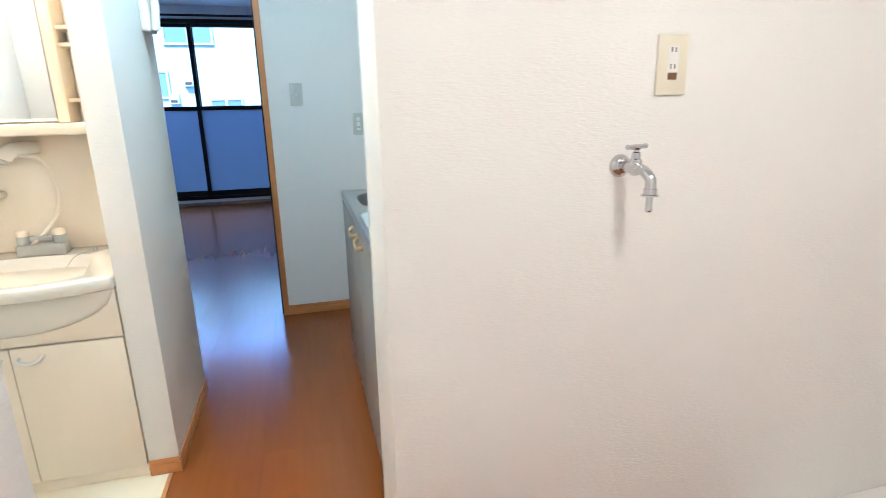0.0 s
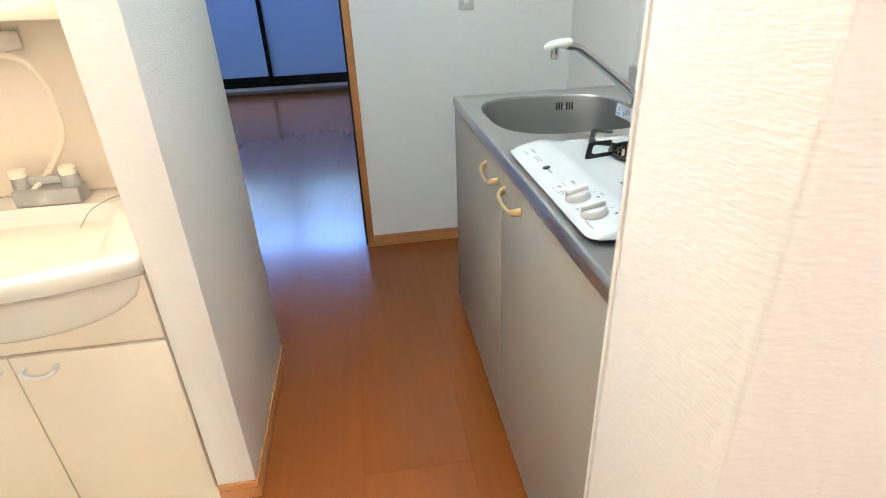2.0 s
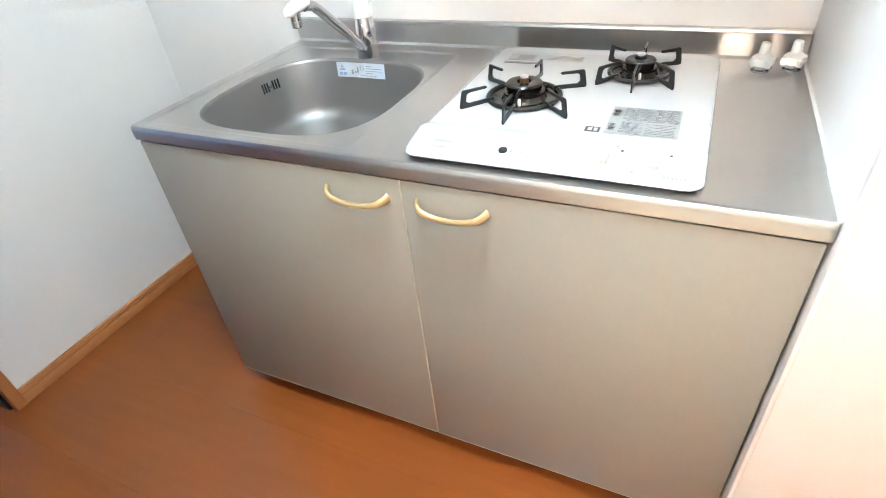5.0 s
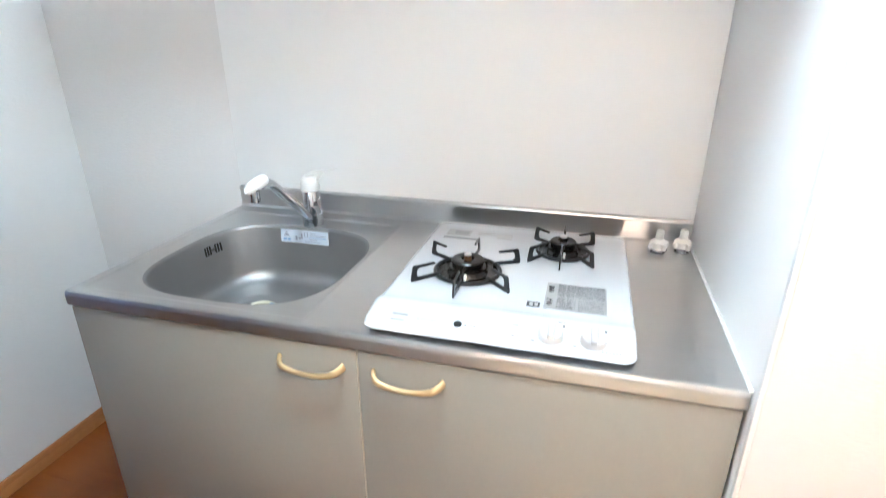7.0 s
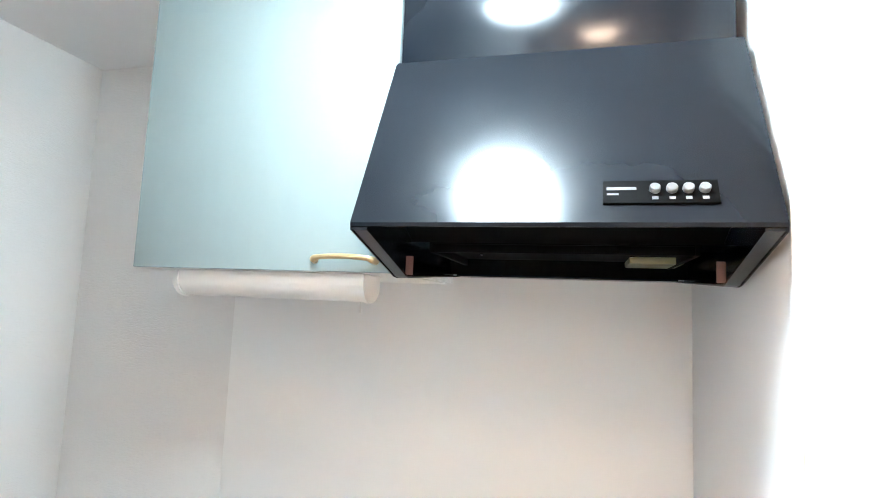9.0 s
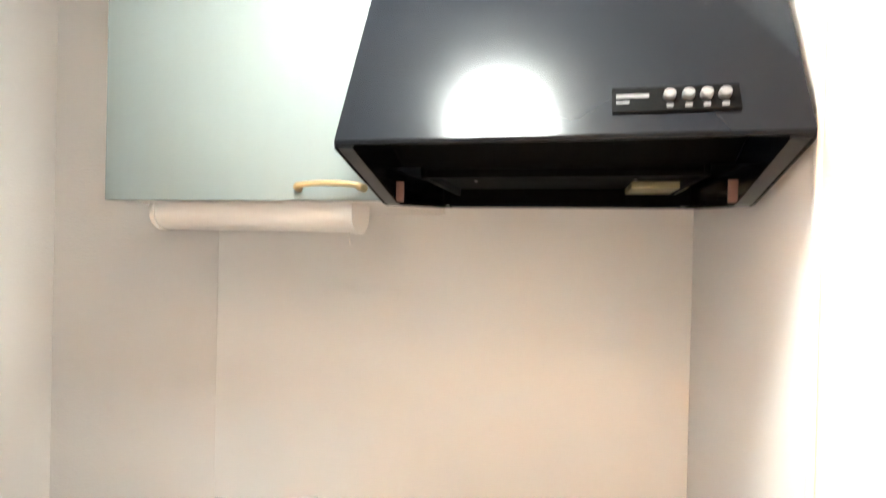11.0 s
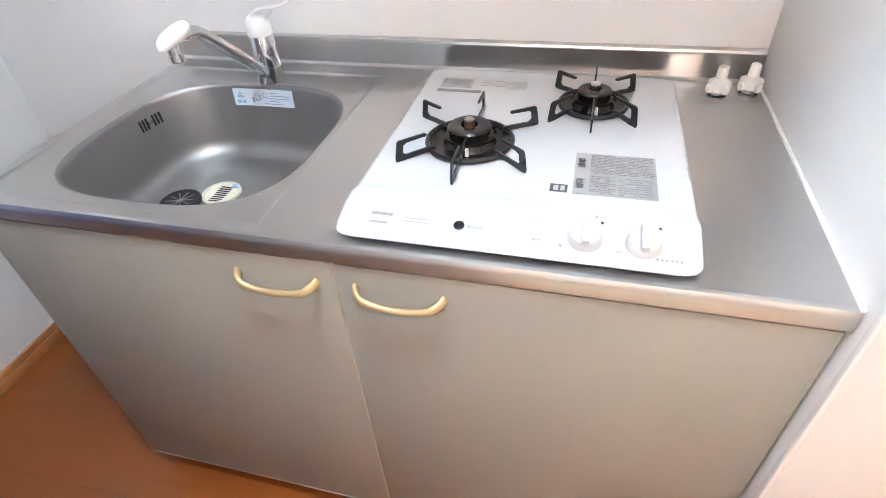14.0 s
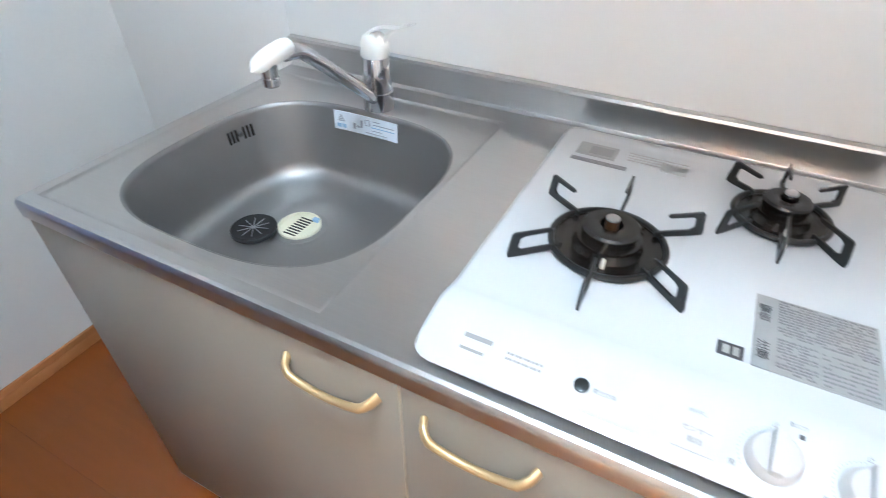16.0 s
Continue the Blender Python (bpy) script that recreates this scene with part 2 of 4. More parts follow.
def round_rect(x0, x1, y0, y1, r, n=6):
    out = []
    for cx, cy, a0 in ((x1 - r, y1 - r, 0), (x0 + r, y1 - r, 90), (x0 + r, y0 + r, 180), (x1 - r, y0 + r, 270)):
        for k in range(n + 1):
            a = radians(a0 + 90 * k / n)
            out.append((cx + r * math.cos(a), cy + r * math.sin(a)))
    return out


def superellipse(cx, cy, hx, hy, e, n=64):
    out = []
    for i in range(n):
        a = 2 * math.pi * i / n
        c, s = math.cos(a), math.sin(a)
        k = (abs(c) ** e + abs(s) ** e) ** (-1 / e)
        out.append((cx + hx * c * k, cy + hy * s * k))
    return out


def plate(outline, z0, z1, bm=None, soft=0.002):
    """A flat plate with a softened upper edge."""
    cx = sum(p[0] for p in outline) / len(outline)
    cy = sum(p[1] for p in outline) / len(outline)

    def inset(d):
        return [(p[0] + (cx - p[0]) * d / max(0.01, math.hypot(p[0] - cx, p[1] - cy)), p[1] + (cy - p[1]) * d / max(0.01, math.hypot(p[0] - cx, p[1] - cy))) for p in outline]
    return loft([[(*p, z0) for p in outline], [(*p, z1 - soft) for p in outline], [(*p, z1) for p in inset(soft)]], bm=bm)


# ---------------------------------------------------------------- structure
structure("wall_kitchen_back", box(BACK, BACK + 0.12, -0.004, FAR, 0, CEIL), M_PAPER, "white textured wallpaper wall behind the kitchen unit", "wall")
structure("wall_partition", box(-0.025, 2.1, -0.23, -0.004, 0, CEIL, 0.006), M_PAPER, "thick white wallpapered partition at the end of the worktop", "wall")
structure("wall_east", box(2.1, 2.22, -2.5, -0.004, 0, CEIL), M_PAPER, "plain white wallpapered side wall", "wall")
structure("wall_south", box(-0.664, 2.22, -2.62, -2.5, 0, CEIL), M_PAPER, "plain white wallpapered wall of the entrance", "wall")
structure("wall_hall_west", box(-0.78, -0.664, -2.5, -0.50, 0, CEIL), M_PAPER, "white wallpapered wall beside the washroom opening", "wall")
structure("wall_washroom_south", box(-1.55, -0.78, -0.62, -0.50, 0, CEIL), M_PAPER, "plain washroom wall", "wall")
structure("wall_washroom_west", box(-1.55, -1.43, -0.50, 0.985, 0, CEIL), M_PAPER, "plain washroom wall beside the vanity", "wall")
structure("wall_washroom_north", box(-1.55, -0.781, 0.985, 1.10, 0, CEIL), M_PAPER, "washroom wall behind the vanity", "wall")
structure("wall_stub", box(-0.781, -0.683, 0.52, 1.10, 0, CEIL, 0.004), M_PAPER, "short white wallpapered wall between vanity and hallway", "wall")
structure("wall_alcove_west", box(-1.42, -1.30, 1.10, FAR, 0, CEIL), M_PAPER, "plain hallway wall near the living room", "wall")
DL, DR, DH = -1.25, -0.336, 2.02
structure("wall_far", boxes((DR, BACK + 0.12, FAR, FAR + 0.1, 0, CEIL), (-1.42, DL, FAR, FAR + 0.1, 0, CEIL), (DL, DR, FAR, FAR + 0.1, DH, CEIL)), M_PAPER, "white wall with the doorway to the living room", "wall")
LX0, LX1, LY1 = -2.5, 0.9, 6.5
structure("wall_living_east", box(LX1, LX1 + 0.1, FAR + 0.1, LY1, 0, CEIL), M_PAPER_COOL, "plain white living room wall", "wall")
structure("wall_living_west", box(LX0 - 0.1, LX0, FAR + 0.1, LY1, 0, CEIL), M_PAPER_COOL, "plain white living room wall", "wall")
structure("wall_living_south", boxes((LX0 - 0.1, -1.42, FAR, FAR + 0.1, 0, CEIL), (BACK + 0.12, LX1 + 0.1, FAR, FAR + 0.1, 0, CEIL)), M_PAPER_COOL, "plain white living room wall", "wall")
WX0, WX1, WZ0, WZ1 = -2.30, -0.34, 0.04, 2.33
structure("wall_window", boxes((LX0 - 0.1, WX0, LY1, LY1 + 0.12, -0.1, CEIL), (WX1, LX1 + 0.1, LY1, LY1 + 0.12, -0.1, CEIL), (WX0, WX1, LY1, LY1 + 0.12, WZ1, CEIL), (WX0, WX1, LY1, LY1 + 0.12, -0.1, WZ0)), M_PAPER_COOL, "living room wall around the balcony window", "wall")
structure("ceiling", boxes((-1.55, 2.22, -2.62, FAR + 0.05, CEIL, CEIL + 0.1), (LX0 - 0.1, LX1 + 0.1, FAR + 0.05, LY1 + 0.12, CEIL, CEIL + 0.1)), M_CEIL, "plain white papered ceiling", "ceiling")
structure("kitchen_panel_back", box(BACK - 0.004, BACK, 0.0, 1.316, WTOP - 0.02, CEIL - 0.002, 0.001), M_PANEL, "smooth off-white kitchen splash panel behind the stove", "wall panel")
structure("kitchen_panel_side", box(-0.016, BACK - 0.004, -0.004, 0.0, 0, CEIL - 0.002, 0.001), M_PANEL, "smooth off-white splash panel at the worktop's end", "wall panel")
structure("panel_edge_trim", box(-0.027, -0.016, -0.005, 0.003, 0, CEIL - 0.004, 0.002), M_SEAL, "thin white edge strip of the splash panel", "trim")

# floors
floor = structure("floor", boxes((-0.715, BACK, -2.5, FAR + 0.05, -0.12, -0.006), (BACK, 2.1, -2.5, -0.12, -0.12, -0.006), (-1.3, -0.715, 1.10, FAR + 0.05, -0.12, -0.006), (LX0, LX1, FAR + 0.05, LY1, -0.12, -0.006)), M_SUB, "glossy reddish-brown wood-look board floor", "floor")
structure("floor_washroom", box(-1.43, -0.715, -0.5, 0.6, -0.12, 0.0), M_VINYL, "cream vinyl washroom floor", "floor")
structure("floor_washroom_under_wall", box(-1.55, -0.715, 0.6, 1.10, -0.12, -0.004), M_VINYL, "cream vinyl washroom floor", "floor")
structure("floor_laundry", box(1.0, 2.1, -0.85, -0.2305, -0.004, 0.004), M_VINYL_WHITE, "off-white vinyl patch of floor under the laundry tap", "floor")
structure("floor_strip", box(-0.722, -0.708, -0.5, 0.51, -0.002, 0.003, 0.001), M_WOOD, "thin threshold strip between vinyl and boards", "trim")

# skirting and door casing
BB = 0.06


def skirting(name, rows):
    bm = bmesh.new()
    for x0, x1, y0, y1 in rows:
        box(x0, x1, y0, y1, 0, 0.036, 0.001, bm)
        box(x0 + 0.002, x1 - 0.002, y0 + 0.002, y1 - 0.002, 0.036, 0.040, 0, bm)
        box(x0, x1, y0, y1, 0.040, BB, 0.002, bm)
    structure(name, bm, M_WOOD, "orange-brown wooden skirting board", "skirting board")


skirting("baseboard_far", [(DR + 0.0145, BACK, FAR - 0.009, FAR)])
skirting("baseboard_back", [(BACK - 0.009, BACK, WLEN + 0.01, FAR - 0.010)])
skirting("baseboard_stub", [(-0.683, -0.6775, 0.5145, 1.10)])
skirting("baseboard_stub_end", [(-0.781, -0.6835, 0.5145, 0.52)])
skirting("baseboard_partition", [(-0.034, -0.025, -0.239, -0.006)])
skirting("baseboard_hall_west", [(-0.664, -0.655, -2.5, -0.56)])
structure("door_casing", boxes((DR - 0.018, DR + 0.014, FAR - 0.012, FAR + 0.112, 0, DH + 0.02), (DL - 0.02, DL + 0.02, FAR - 0.012, FAR + 0.112, 0, DH + 0.02), (DL + 0.02, DR - 0.018, FAR - 0.012, FAR + 0.112, DH - 0.02, DH + 0.02), bevel=0.002), M_WOOD, "orange-brown wooden casing of the living room doorway", "door frame")
# thin dark strip along the casing's inner side
structure("casing_strip", boxes((DR - 0.028, DR - 0.0185, FAR + 0.02, FAR + 0.08, 0, DH - 0.02)), M_ALU, "thin dark strip inside the casing", "trim")
structure("washroom_jamb", box(-0.70, -0.603, -0.575, -0.495, 0, CEIL - 0.01, 0.003), M_PAPER, "white wallpapered jamb at the washroom opening", "door frame")


# ---------------------------------------------------------------- lamps of the place
def ceiling_lamp(x, y, r, glow_mat, label):
    t = thing("ceiling_lamp", x, y, CEIL, label, "ceiling lamp")
    part("base", lathe((x, y, CEIL - 0.03), [(0, r * 0.9), (0.012, r * 0.95), (0.03, r * 0.95)], n=32), M_WHITE, t)
    rows = [(-0.02, r)] + [(-0.02 - 0.075 * math.sin(radians(a)), r * math.cos(radians(a))) for a in range(10, 90, 10)] + [(-0.095, 0.002)]
    part("shade", lathe((x, y, CEIL - 0.012), rows, n=32), glow_mat, t, "glowing milky dome shade")
    return t


ceiling_lamp(-0.33, 0.47, 0.135, M_LAMP, "lit round milky dome lamp on the kitchen ceiling")
ceiling_lamp(-1.10, 0.10, 0.11, M_LAMP3, "lit round milky dome lamp on the washroom ceiling")
ceiling_lamp(0.40, -1.70, 0.15, M_LAMP2, "lit round milky dome lamp on the entrance ceiling")


# ---------------------------------------------------------------- kitchen unit
def arc_handle(y0, y1, x, z, drop, out, parent, mat, r=0.0058, name="handle"):
    """A bowed bar handle between two mounts on a face that looks towards -x."""
    ym, w = (y0 + y1) / 2, (y1 - y0) / 2
    us = [-1 + 2 * k / 24 for k in range(25)]
    pts = [(x - out * min(1.0, ((1 - abs(u)) / 0.22) ** 0.6), ym + w * (u if abs(u) < 0.99 else u * 0.985), z - drop * (1 - abs(u) ** 2.2)) for u in us]
    loops = []
    for i, p in enumerate(pts):
        a, b = Vector(pts[max(i - 1, 0)]), Vector(pts[min(i + 1, len(pts) - 1)])
        d = (b - a).normalized()
        up = Vector((0, 0, 1)) - d * d.z
        up = (up if up.length > 0.2 else Vector((0, 1, 0)) - d * d.y).normalized()
        side = d.cross(up)
        tall = r * (0.95 + 0.75 * abs(us[i]) ** 3)
        loops.append([Vector(p) + up * tall * math.cos(2 * math.pi * k / 14) + side * r * 0.85 * math.sin(2 * math.pi * k / 14) for k in range(14)])
    return part(name, loft(loops), mat, parent, "pale gold bowed handle", 70)


base = thing("kitchen_base_cabinet", 0.3, 0.65, 0, "beige laminate kitchen base cabinet with two doors and pale gold handles", "kitchen cabinet")
DZ0, DZ1 = 0.058, 0.8125
part("body", boxes((0.024, BACK - 0.006, 0.006, 0.024, 0.060, 0.815), (0.024, BACK - 0.006, WLEN - 0.022, WLEN - 0.004, 0.060, 0.815), (0.024, BACK - 0.006, 0.024, WLEN - 0.022, 0.060, 0.078), (BACK - 0.02, BACK - 0.006, 0.024, WLEN - 0.022, 0.078, 0.815), bevel=0.001), M_DOOR, base)
# plinth coloured near-black to hold the shade of the toe recess
part("toe_kick", box(0.040, BACK - 0.02, 0.02, WLEN - 0.055, 0, 0.0595), M_GAP_SHADE, base, "recessed plinth, blackened for the shade under the doors")
split = 0.650
for y0, y1, h0, h1 in ((split + 0.0015, WLEN - 0.004, 0.680, 0.812), (0.006, split - 0.0015, 0.486, 0.618)):
    d = part("door", box(0.004, 0.022, y0, y1, DZ0, DZ1, 0.0015), M_DOOR, base)
    part("edge_band", boxes((0.0035, 0.0222, y0 + 0.001, y1 - 0.001, DZ0 - 0.0012, DZ0), (0.0035, 0.0222, y0 - 0.0008 if y0 > 0.1 else y1, y0 if y0 > 0.1 else y1 + 0.0008, DZ0, DZ1)), M_EDGE, d, "pale edge band of the door")
    arc_handle(h0 - 0.002, h1 + 0.002, 0.0045, 0.772, 0.017, 0.020, d, M_HANDLE)

# worktop of folded steel with a pressed sink
top = thing("sink_worktop", 0.3, 0.65, WTOP, "brushed stainless steel worktop with a pressed sink bowl and upstand", "worktop")
SX, SY, SHX, SHY = 0.276, 1.010, 0.224, 0.231
N = 96
rim = superellipse(SX, SY, SHX + 0.004, SHY + 0.004, 3.1, N)


def rect_point(a, x0, x1, y0, y1):
    c, s = math.cos(a), math.sin(a)
    k = min((x1 - SX) / c if c > 1e-9 else (x0 - SX) / c if c < -1e-9 else 9, (y1 - SY) / s if s > 1e-9 else (y0 - SY) / s if s < -1e-9 else 9)
    return (SX + c * k, SY + s * k)


TX1, TY0, TY1 = BACK - 0.006, 0.003, WLEN
PX0, PX1, PY0, PY1 = 0.024, 0.575, 0.765, TY1 - 0.02
ang = [2 * math.pi * i / N for i in range(N)]
bm = bmesh.new()
pan = [rect_point(a, PX0, PX1, PY0, PY1) for a in ang]
for cx, cy in ((PX0, PY0), (PX0, PY1), (PX1, PY0), (PX1, PY1)):
    i = min(range(N), key=lambda k: math.hypot(pan[k][0] - cx, pan[k][1] - cy))
    pan[i] = (cx, cy)


def toward(p, q, d):
    l = math.hypot(q[0] - p[0], q[1] - p[1])
    return (p[0] + (q[0] - p[0]) * d / l, p[1] + (q[1] - p[1]) * d / l)


loft([[(*p, WTOP) for p in pan], [(*toward(p, r, 0.006), WTOP - 0.0025) for p, r in zip(pan, rim)], [(*toward(p, r, 0.012), WTOP - 0.003) for p, r in zip(pan, rim)],
      [(*toward(r, p, 0.012), WTOP - 0.003) for p, r in zip(pan, rim)], [(*r, WTOP - 0.003) for r in rim]], False, False, bm)
for x0, x1, y0, y1 in ((0.008, TX1, TY0, PY0), (0.008, PX0, PY0, PY1), (PX1, TX1, PY0, PY1), (0.008, TX1, PY1, TY1)):
    bm.faces.new([bm.verts.new(p) for p in ((x0, y0, WTOP), (x1, y0, WTOP), (x1, y1, WTOP), (x0, y1, WTOP))])
part("top_sheet", bm, M_STEEL, top, "", 60)
lip = [(0.008, WTOP), (0.003, WTOP - 0.0015), (0.0, WTOP - 0.006), (-0.001, WTOP - 0.012), (0.0, WTOP - 0.031), (0.003, WTOP - 0.034), (0.014, WTOP - 0.034), (0.014, WTOP - 0.030), (0.004, WTOP - 0.028), (0.005, WTOP - 0.010), (0.009, WTOP - 0.004)]
part("front_lip", prism(lip, "y", TY0, TY1), M_STEEL, top)
part("side_lip", box(0.004, TX1, TY1 - 0.002, TY1, WTOP - 0.033, WTOP - 0.0005), M_STEEL, top)
up = [(TX1 - 0.020, WTOP - 0.001), (TX1 - 0.016, WTOP + 0.001), (TX1 - 0.012, WTOP + 0.006), (TX1 - 0.012, WTOP + 0.050), (TX1 - 0.015, WTOP + 0.056), (TX1 - 0.013, WTOP + 0.061), (TX1, WTOP + 0.063), (TX1, WTOP - 0.001)]
part("upstand", prism(up, "y", TY0, TY1), M_STEEL, top)
part("seal", boxes((0.002, TX1, 0.0005, 0.006, WTOP - 0.002, WTOP + 0.004), bevel=0.001), M_SEAL, top, "white sealing bead along the wall")
rows = [(0.004, -0.003, 3.1), (0.002, -0.0034, 3.1), (0.0, -0.005, 3.1), (-0.002, -0.012, 3.1), (-0.008, -0.09, 3.1), (-0.0105, -0.130, 3.1), (-0.0135, -0.144, 3.1), (-0.021, -0.156, 3.1), (-0.033, -0.164, 3.1), (-0.048, -0.1675, 3.0), (-0.085, -0.170, 2.7)]
DXC, DYC = 0.318, 1.072
loops = [[(*p, WTOP + z) for p in superellipse(SX, SY, SHX + d, SHY + d, e, N)] for d, z, e in rows]
loops.append([(DXC + 0.075 * math.cos(a), DYC + 0.075 * math.sin(a), WTOP - 0.173) for a in ang])
loops.append([(DXC + 0.068 * math.cos(a), DYC + 0.068 * math.sin(a), WTOP - 0.177) for a in ang])
loops.append([(DXC + 0.05 * math.cos(a), DYC + 0.05 * math.sin(a), WTOP - 0.179) for a in ang])
part("sink_bowl", loft(loops, False, True), M_BOWL_SHADED, top, "satin steel sink bowl, coloured darker for its shade", 60)

# overflow slots and label of the sink


def end_of_bowl(x, z):
    """y of the bowl's end wall at a height below the worktop."""
    d = -0.002 - 0.006 * max(0.0, min(1.0, (WTOP - z - 0.012) / 0.078))
    u = abs(x - SX) / (SHX + d)
    return SY + (SHY + d) * (max(0.0, 1 - u ** 3.1)) ** (1 / 3.1)


for k in (-2.6, -1.75, -0.9, 0.9, 1.75, 2.6):
    xs0, xs1 = 0.368 + k * 0.0098 - 0.0023, 0.368 + k * 0.0098 + 0.0023
    ring = [(xs0, WTOP - 0.054), (xs1, WTOP - 0.054), (xs1, WTOP - 0.030), (xs0, WTOP - 0.030)]
    part("overflow_slot", loft([[(x, end_of_bowl(x, z) - off, z) for x, z in ring] for off in (-0.004, 0.0012)]), M_SLOT, top, "dark overflow slot")
part("overflow_screw", lathe((0.368, end_of_bowl(0.368, WTOP - 0.042) + 0.001, WTOP - 0.042), [(0, 0.006), (0.003, 0.005), (0.004, 0.002)], (0, -1, 0), 12), M_CHROME, top)
part("drain_ring", lathe((DXC, DYC, WTOP - 0.180), [(0, 0.052), (0.002, 0.052), (0.003, 0.046)], n=32), M_BOWL_SHADED, top)

stick = thing("caution_sticker", 0.497, 1.02, 0.82, "pale blue caution sticker inside the sink bowl", "sticker")


def back_of_bowl(y, z):
    """x of the bowl's back wall at a height below the worktop."""
    d = -0.002 - 0.006 * max(0.0, min(1.0, (WTOP - z - 0.012) / 0.078))
    hy = SHY + d
    u = abs(y - SY) / hy
    return SX + (SHX + d) * (max(0.0, 1 - u ** 3.1)) ** (1 / 3.1)


def bowl_patch(y0, y1, z0, z1, off, name, mat, parent):
    n = 10
    loops = []
    for dz in (z0, z1):
        loops.append([(back_of_bowl(y0 + (y1 - y0) * i / n, dz) - off, y0 + (y1 - y0) * i / n, dz) for i in range(n + 1)])
    front = loft(loops, False, False, closed=False)
    r = bmesh.ops.extrude_face_region(front, geom=front.faces[:])
    bmesh.ops.translate(front, verts=[v for v in r["geom"] if isinstance(v, bmesh.types.BMVert)], vec=(0.0012, 0, 0))
    return part(name, front, mat, parent)


bowl_patch(0.950, 1.096, 0.800, 0.838, 0.0022, "sheet", M_STICK, stick)
bowl_patch(1.079, 1.089, 0.805, 0.813, 0.0030, "print_mark", M_BLUE, stick)
bowl_patch(1.068, 1.077, 0.805, 0.813, 0.0030, "print_mark", M_BLUE, stick)
for k in range(4):
    bowl_patch(1.071 + k * 0.0018, 1.087 - k * 0.0018, 0.818 + k * 0.0035, 0.8205 + k * 0.0035, 0.0030, "print_mark", M_STICKINK, stick)
bowl_patch(1.046, 1.052, 0.808, 0.820, 0.0030, "print_picture", M_STICKINK, stick)
bowl_patch(1.036, 1.043, 0.812, 0.816, 0.0030, "print_picture", M_STICKINK, stick)
bowl_patch(1.030, 1.034, 0.813, 0.828, 0.0030, "print_picture", M_STICKINK, stick)
bowl_patch(1.013, 1.024, 0.8195, 0.8205, 0.0030, "print_mark", M_STICKINK, stick)
bowl_patch(1.013, 1.024, 0.8305, 0.8315, 0.0030, "print_mark", M_STICKINK, stick)
bowl_patch(1.0225, 1.024, 0.820, 0.831, 0.0030, "print_mark", M_STICKINK, stick)
bowl_patch(1.013, 1.0145, 0.820, 0.831, 0.0030, "print_mark", M_STICKINK, stick)
for k, (ya, yb) in enumerate(((0.975, 1.024), (0.985, 1.008), (0.956, 1.010), (0.958, 1.006), (0.990, 1.006))):
    bowl_patch(ya, yb, 0.805 + k * 0.0062, 0.8066 + k * 0.0062, 0.0030, "print_bar", M_BLUE if k == 2 else M_STICKINK, stick)

# strainer and rubber drain cover in the bowl
st = thing("drain_strainer", DXC, DYC, WTOP - 0.177, "cream plastic strainer basket in the sink drain", "strainer")
part("basket", lathe((DXC, DYC, WTOP - 0.178), [(0, 0.042), (0.006, 0.042), (0.007, 0.038), (0.003, 0.036), (0.0025, 0.001)], n=32), M_CREAM, st)
for k in range(8):
    x = DXC - 0.030 + k * 0.0075
    part("slot", box(x - 0.0016, x + 0.0016, DYC - 0.014, DYC + 0.014, WTOP - 0.1765, WTOP - 0.1742), M_GAP_SHADE, st)
part("tab", box(DXC + 0.022, DXC + 0.032, DYC - 0.026, DYC - 0.012, WTOP - 0.1762, WTOP - 0.169, 0.002), M_BLUE, st, "small blue tab")
CX, CY = 0.262, 1.134
cov = thing("drain_cover", CX, CY, WTOP - 0.17, "black slit rubber drain cover lying beside the drain", "drain cover")
part("disc", lathe((CX, CY, WTOP - 0.1735), [(0, 0.040), (0.003, 0.043), (0.010, 0.043), (0.012, 0.040), (0.0105, 0.030), (0.0095, 0.001)], n=32), M_RUBBER, cov)
for k in range(5):
    a = math.pi * k / 5
    c, s = math.cos(a) * 0.030, math.sin(a) * 0.030
    part("slit", tube([(CX - c, CY - s, WTOP - 0.163), (CX + c, CY + s, WTOP - 0.163)], 0.0009, 5), M_GREY, cov)

# single lever mixer
fx, fy = 0.527, 1.010
fa = thing("kitchen_mixer_tap", fx, fy, WTOP, "chrome single-lever mixer tap with white lever and spout head", "tap")
part("body", lathe((fx, fy, WTOP - 0.002), [(0, 0.0295), (0.003, 0.0300), (0.034, 0.0285), (0.035, 0.0270), (0.037, 0.0272), (0.098, 0.0240), (0.100, 0.023)], n=32), M_CHROME, fa)
part("cap", lathe((fx, fy, WTOP + 0.098), [(0, 0.0250), (0.003, 0.0268), (0.022, 0.0255), (0.034, 0.0215), (0.041, 0.013), (0.043, 0.001)], n=32), M_WHITE, fa, "white plastic lever cap")
lev = spline([(fx + 0.002, fy + 0.014, WTOP + 0.130), (fx - 0.001, fy - 0.002, WTOP + 0.144), (fx - 0.003, fy - 0.026, WTOP + 0.152), (fx - 0.005, fy - 0.056, WTOP + 0.156), (fx - 0.006, fy - 0.092, WTOP + 0.168)], 5)
loops = []
for i, p in enumerate(lev):
    u = i / (len(lev) - 1)
    wx = 0.015 - 0.006 * u if u < 0.9 else 0.0096 * math.sqrt(max(0.05, (1.0 - u) / 0.1))
    wz = 0.0055 - 0.0035 * min(1, u * 1.6)
    loops.append([(p.x + wx * math.cos(2 * math.pi * k / 14), p.y, p.z + wz * math.sin(2 * math.pi * k / 14)) for k in range(14)])
part("lever", loft(loops), M_WHITE, fa, "white plastic lever")
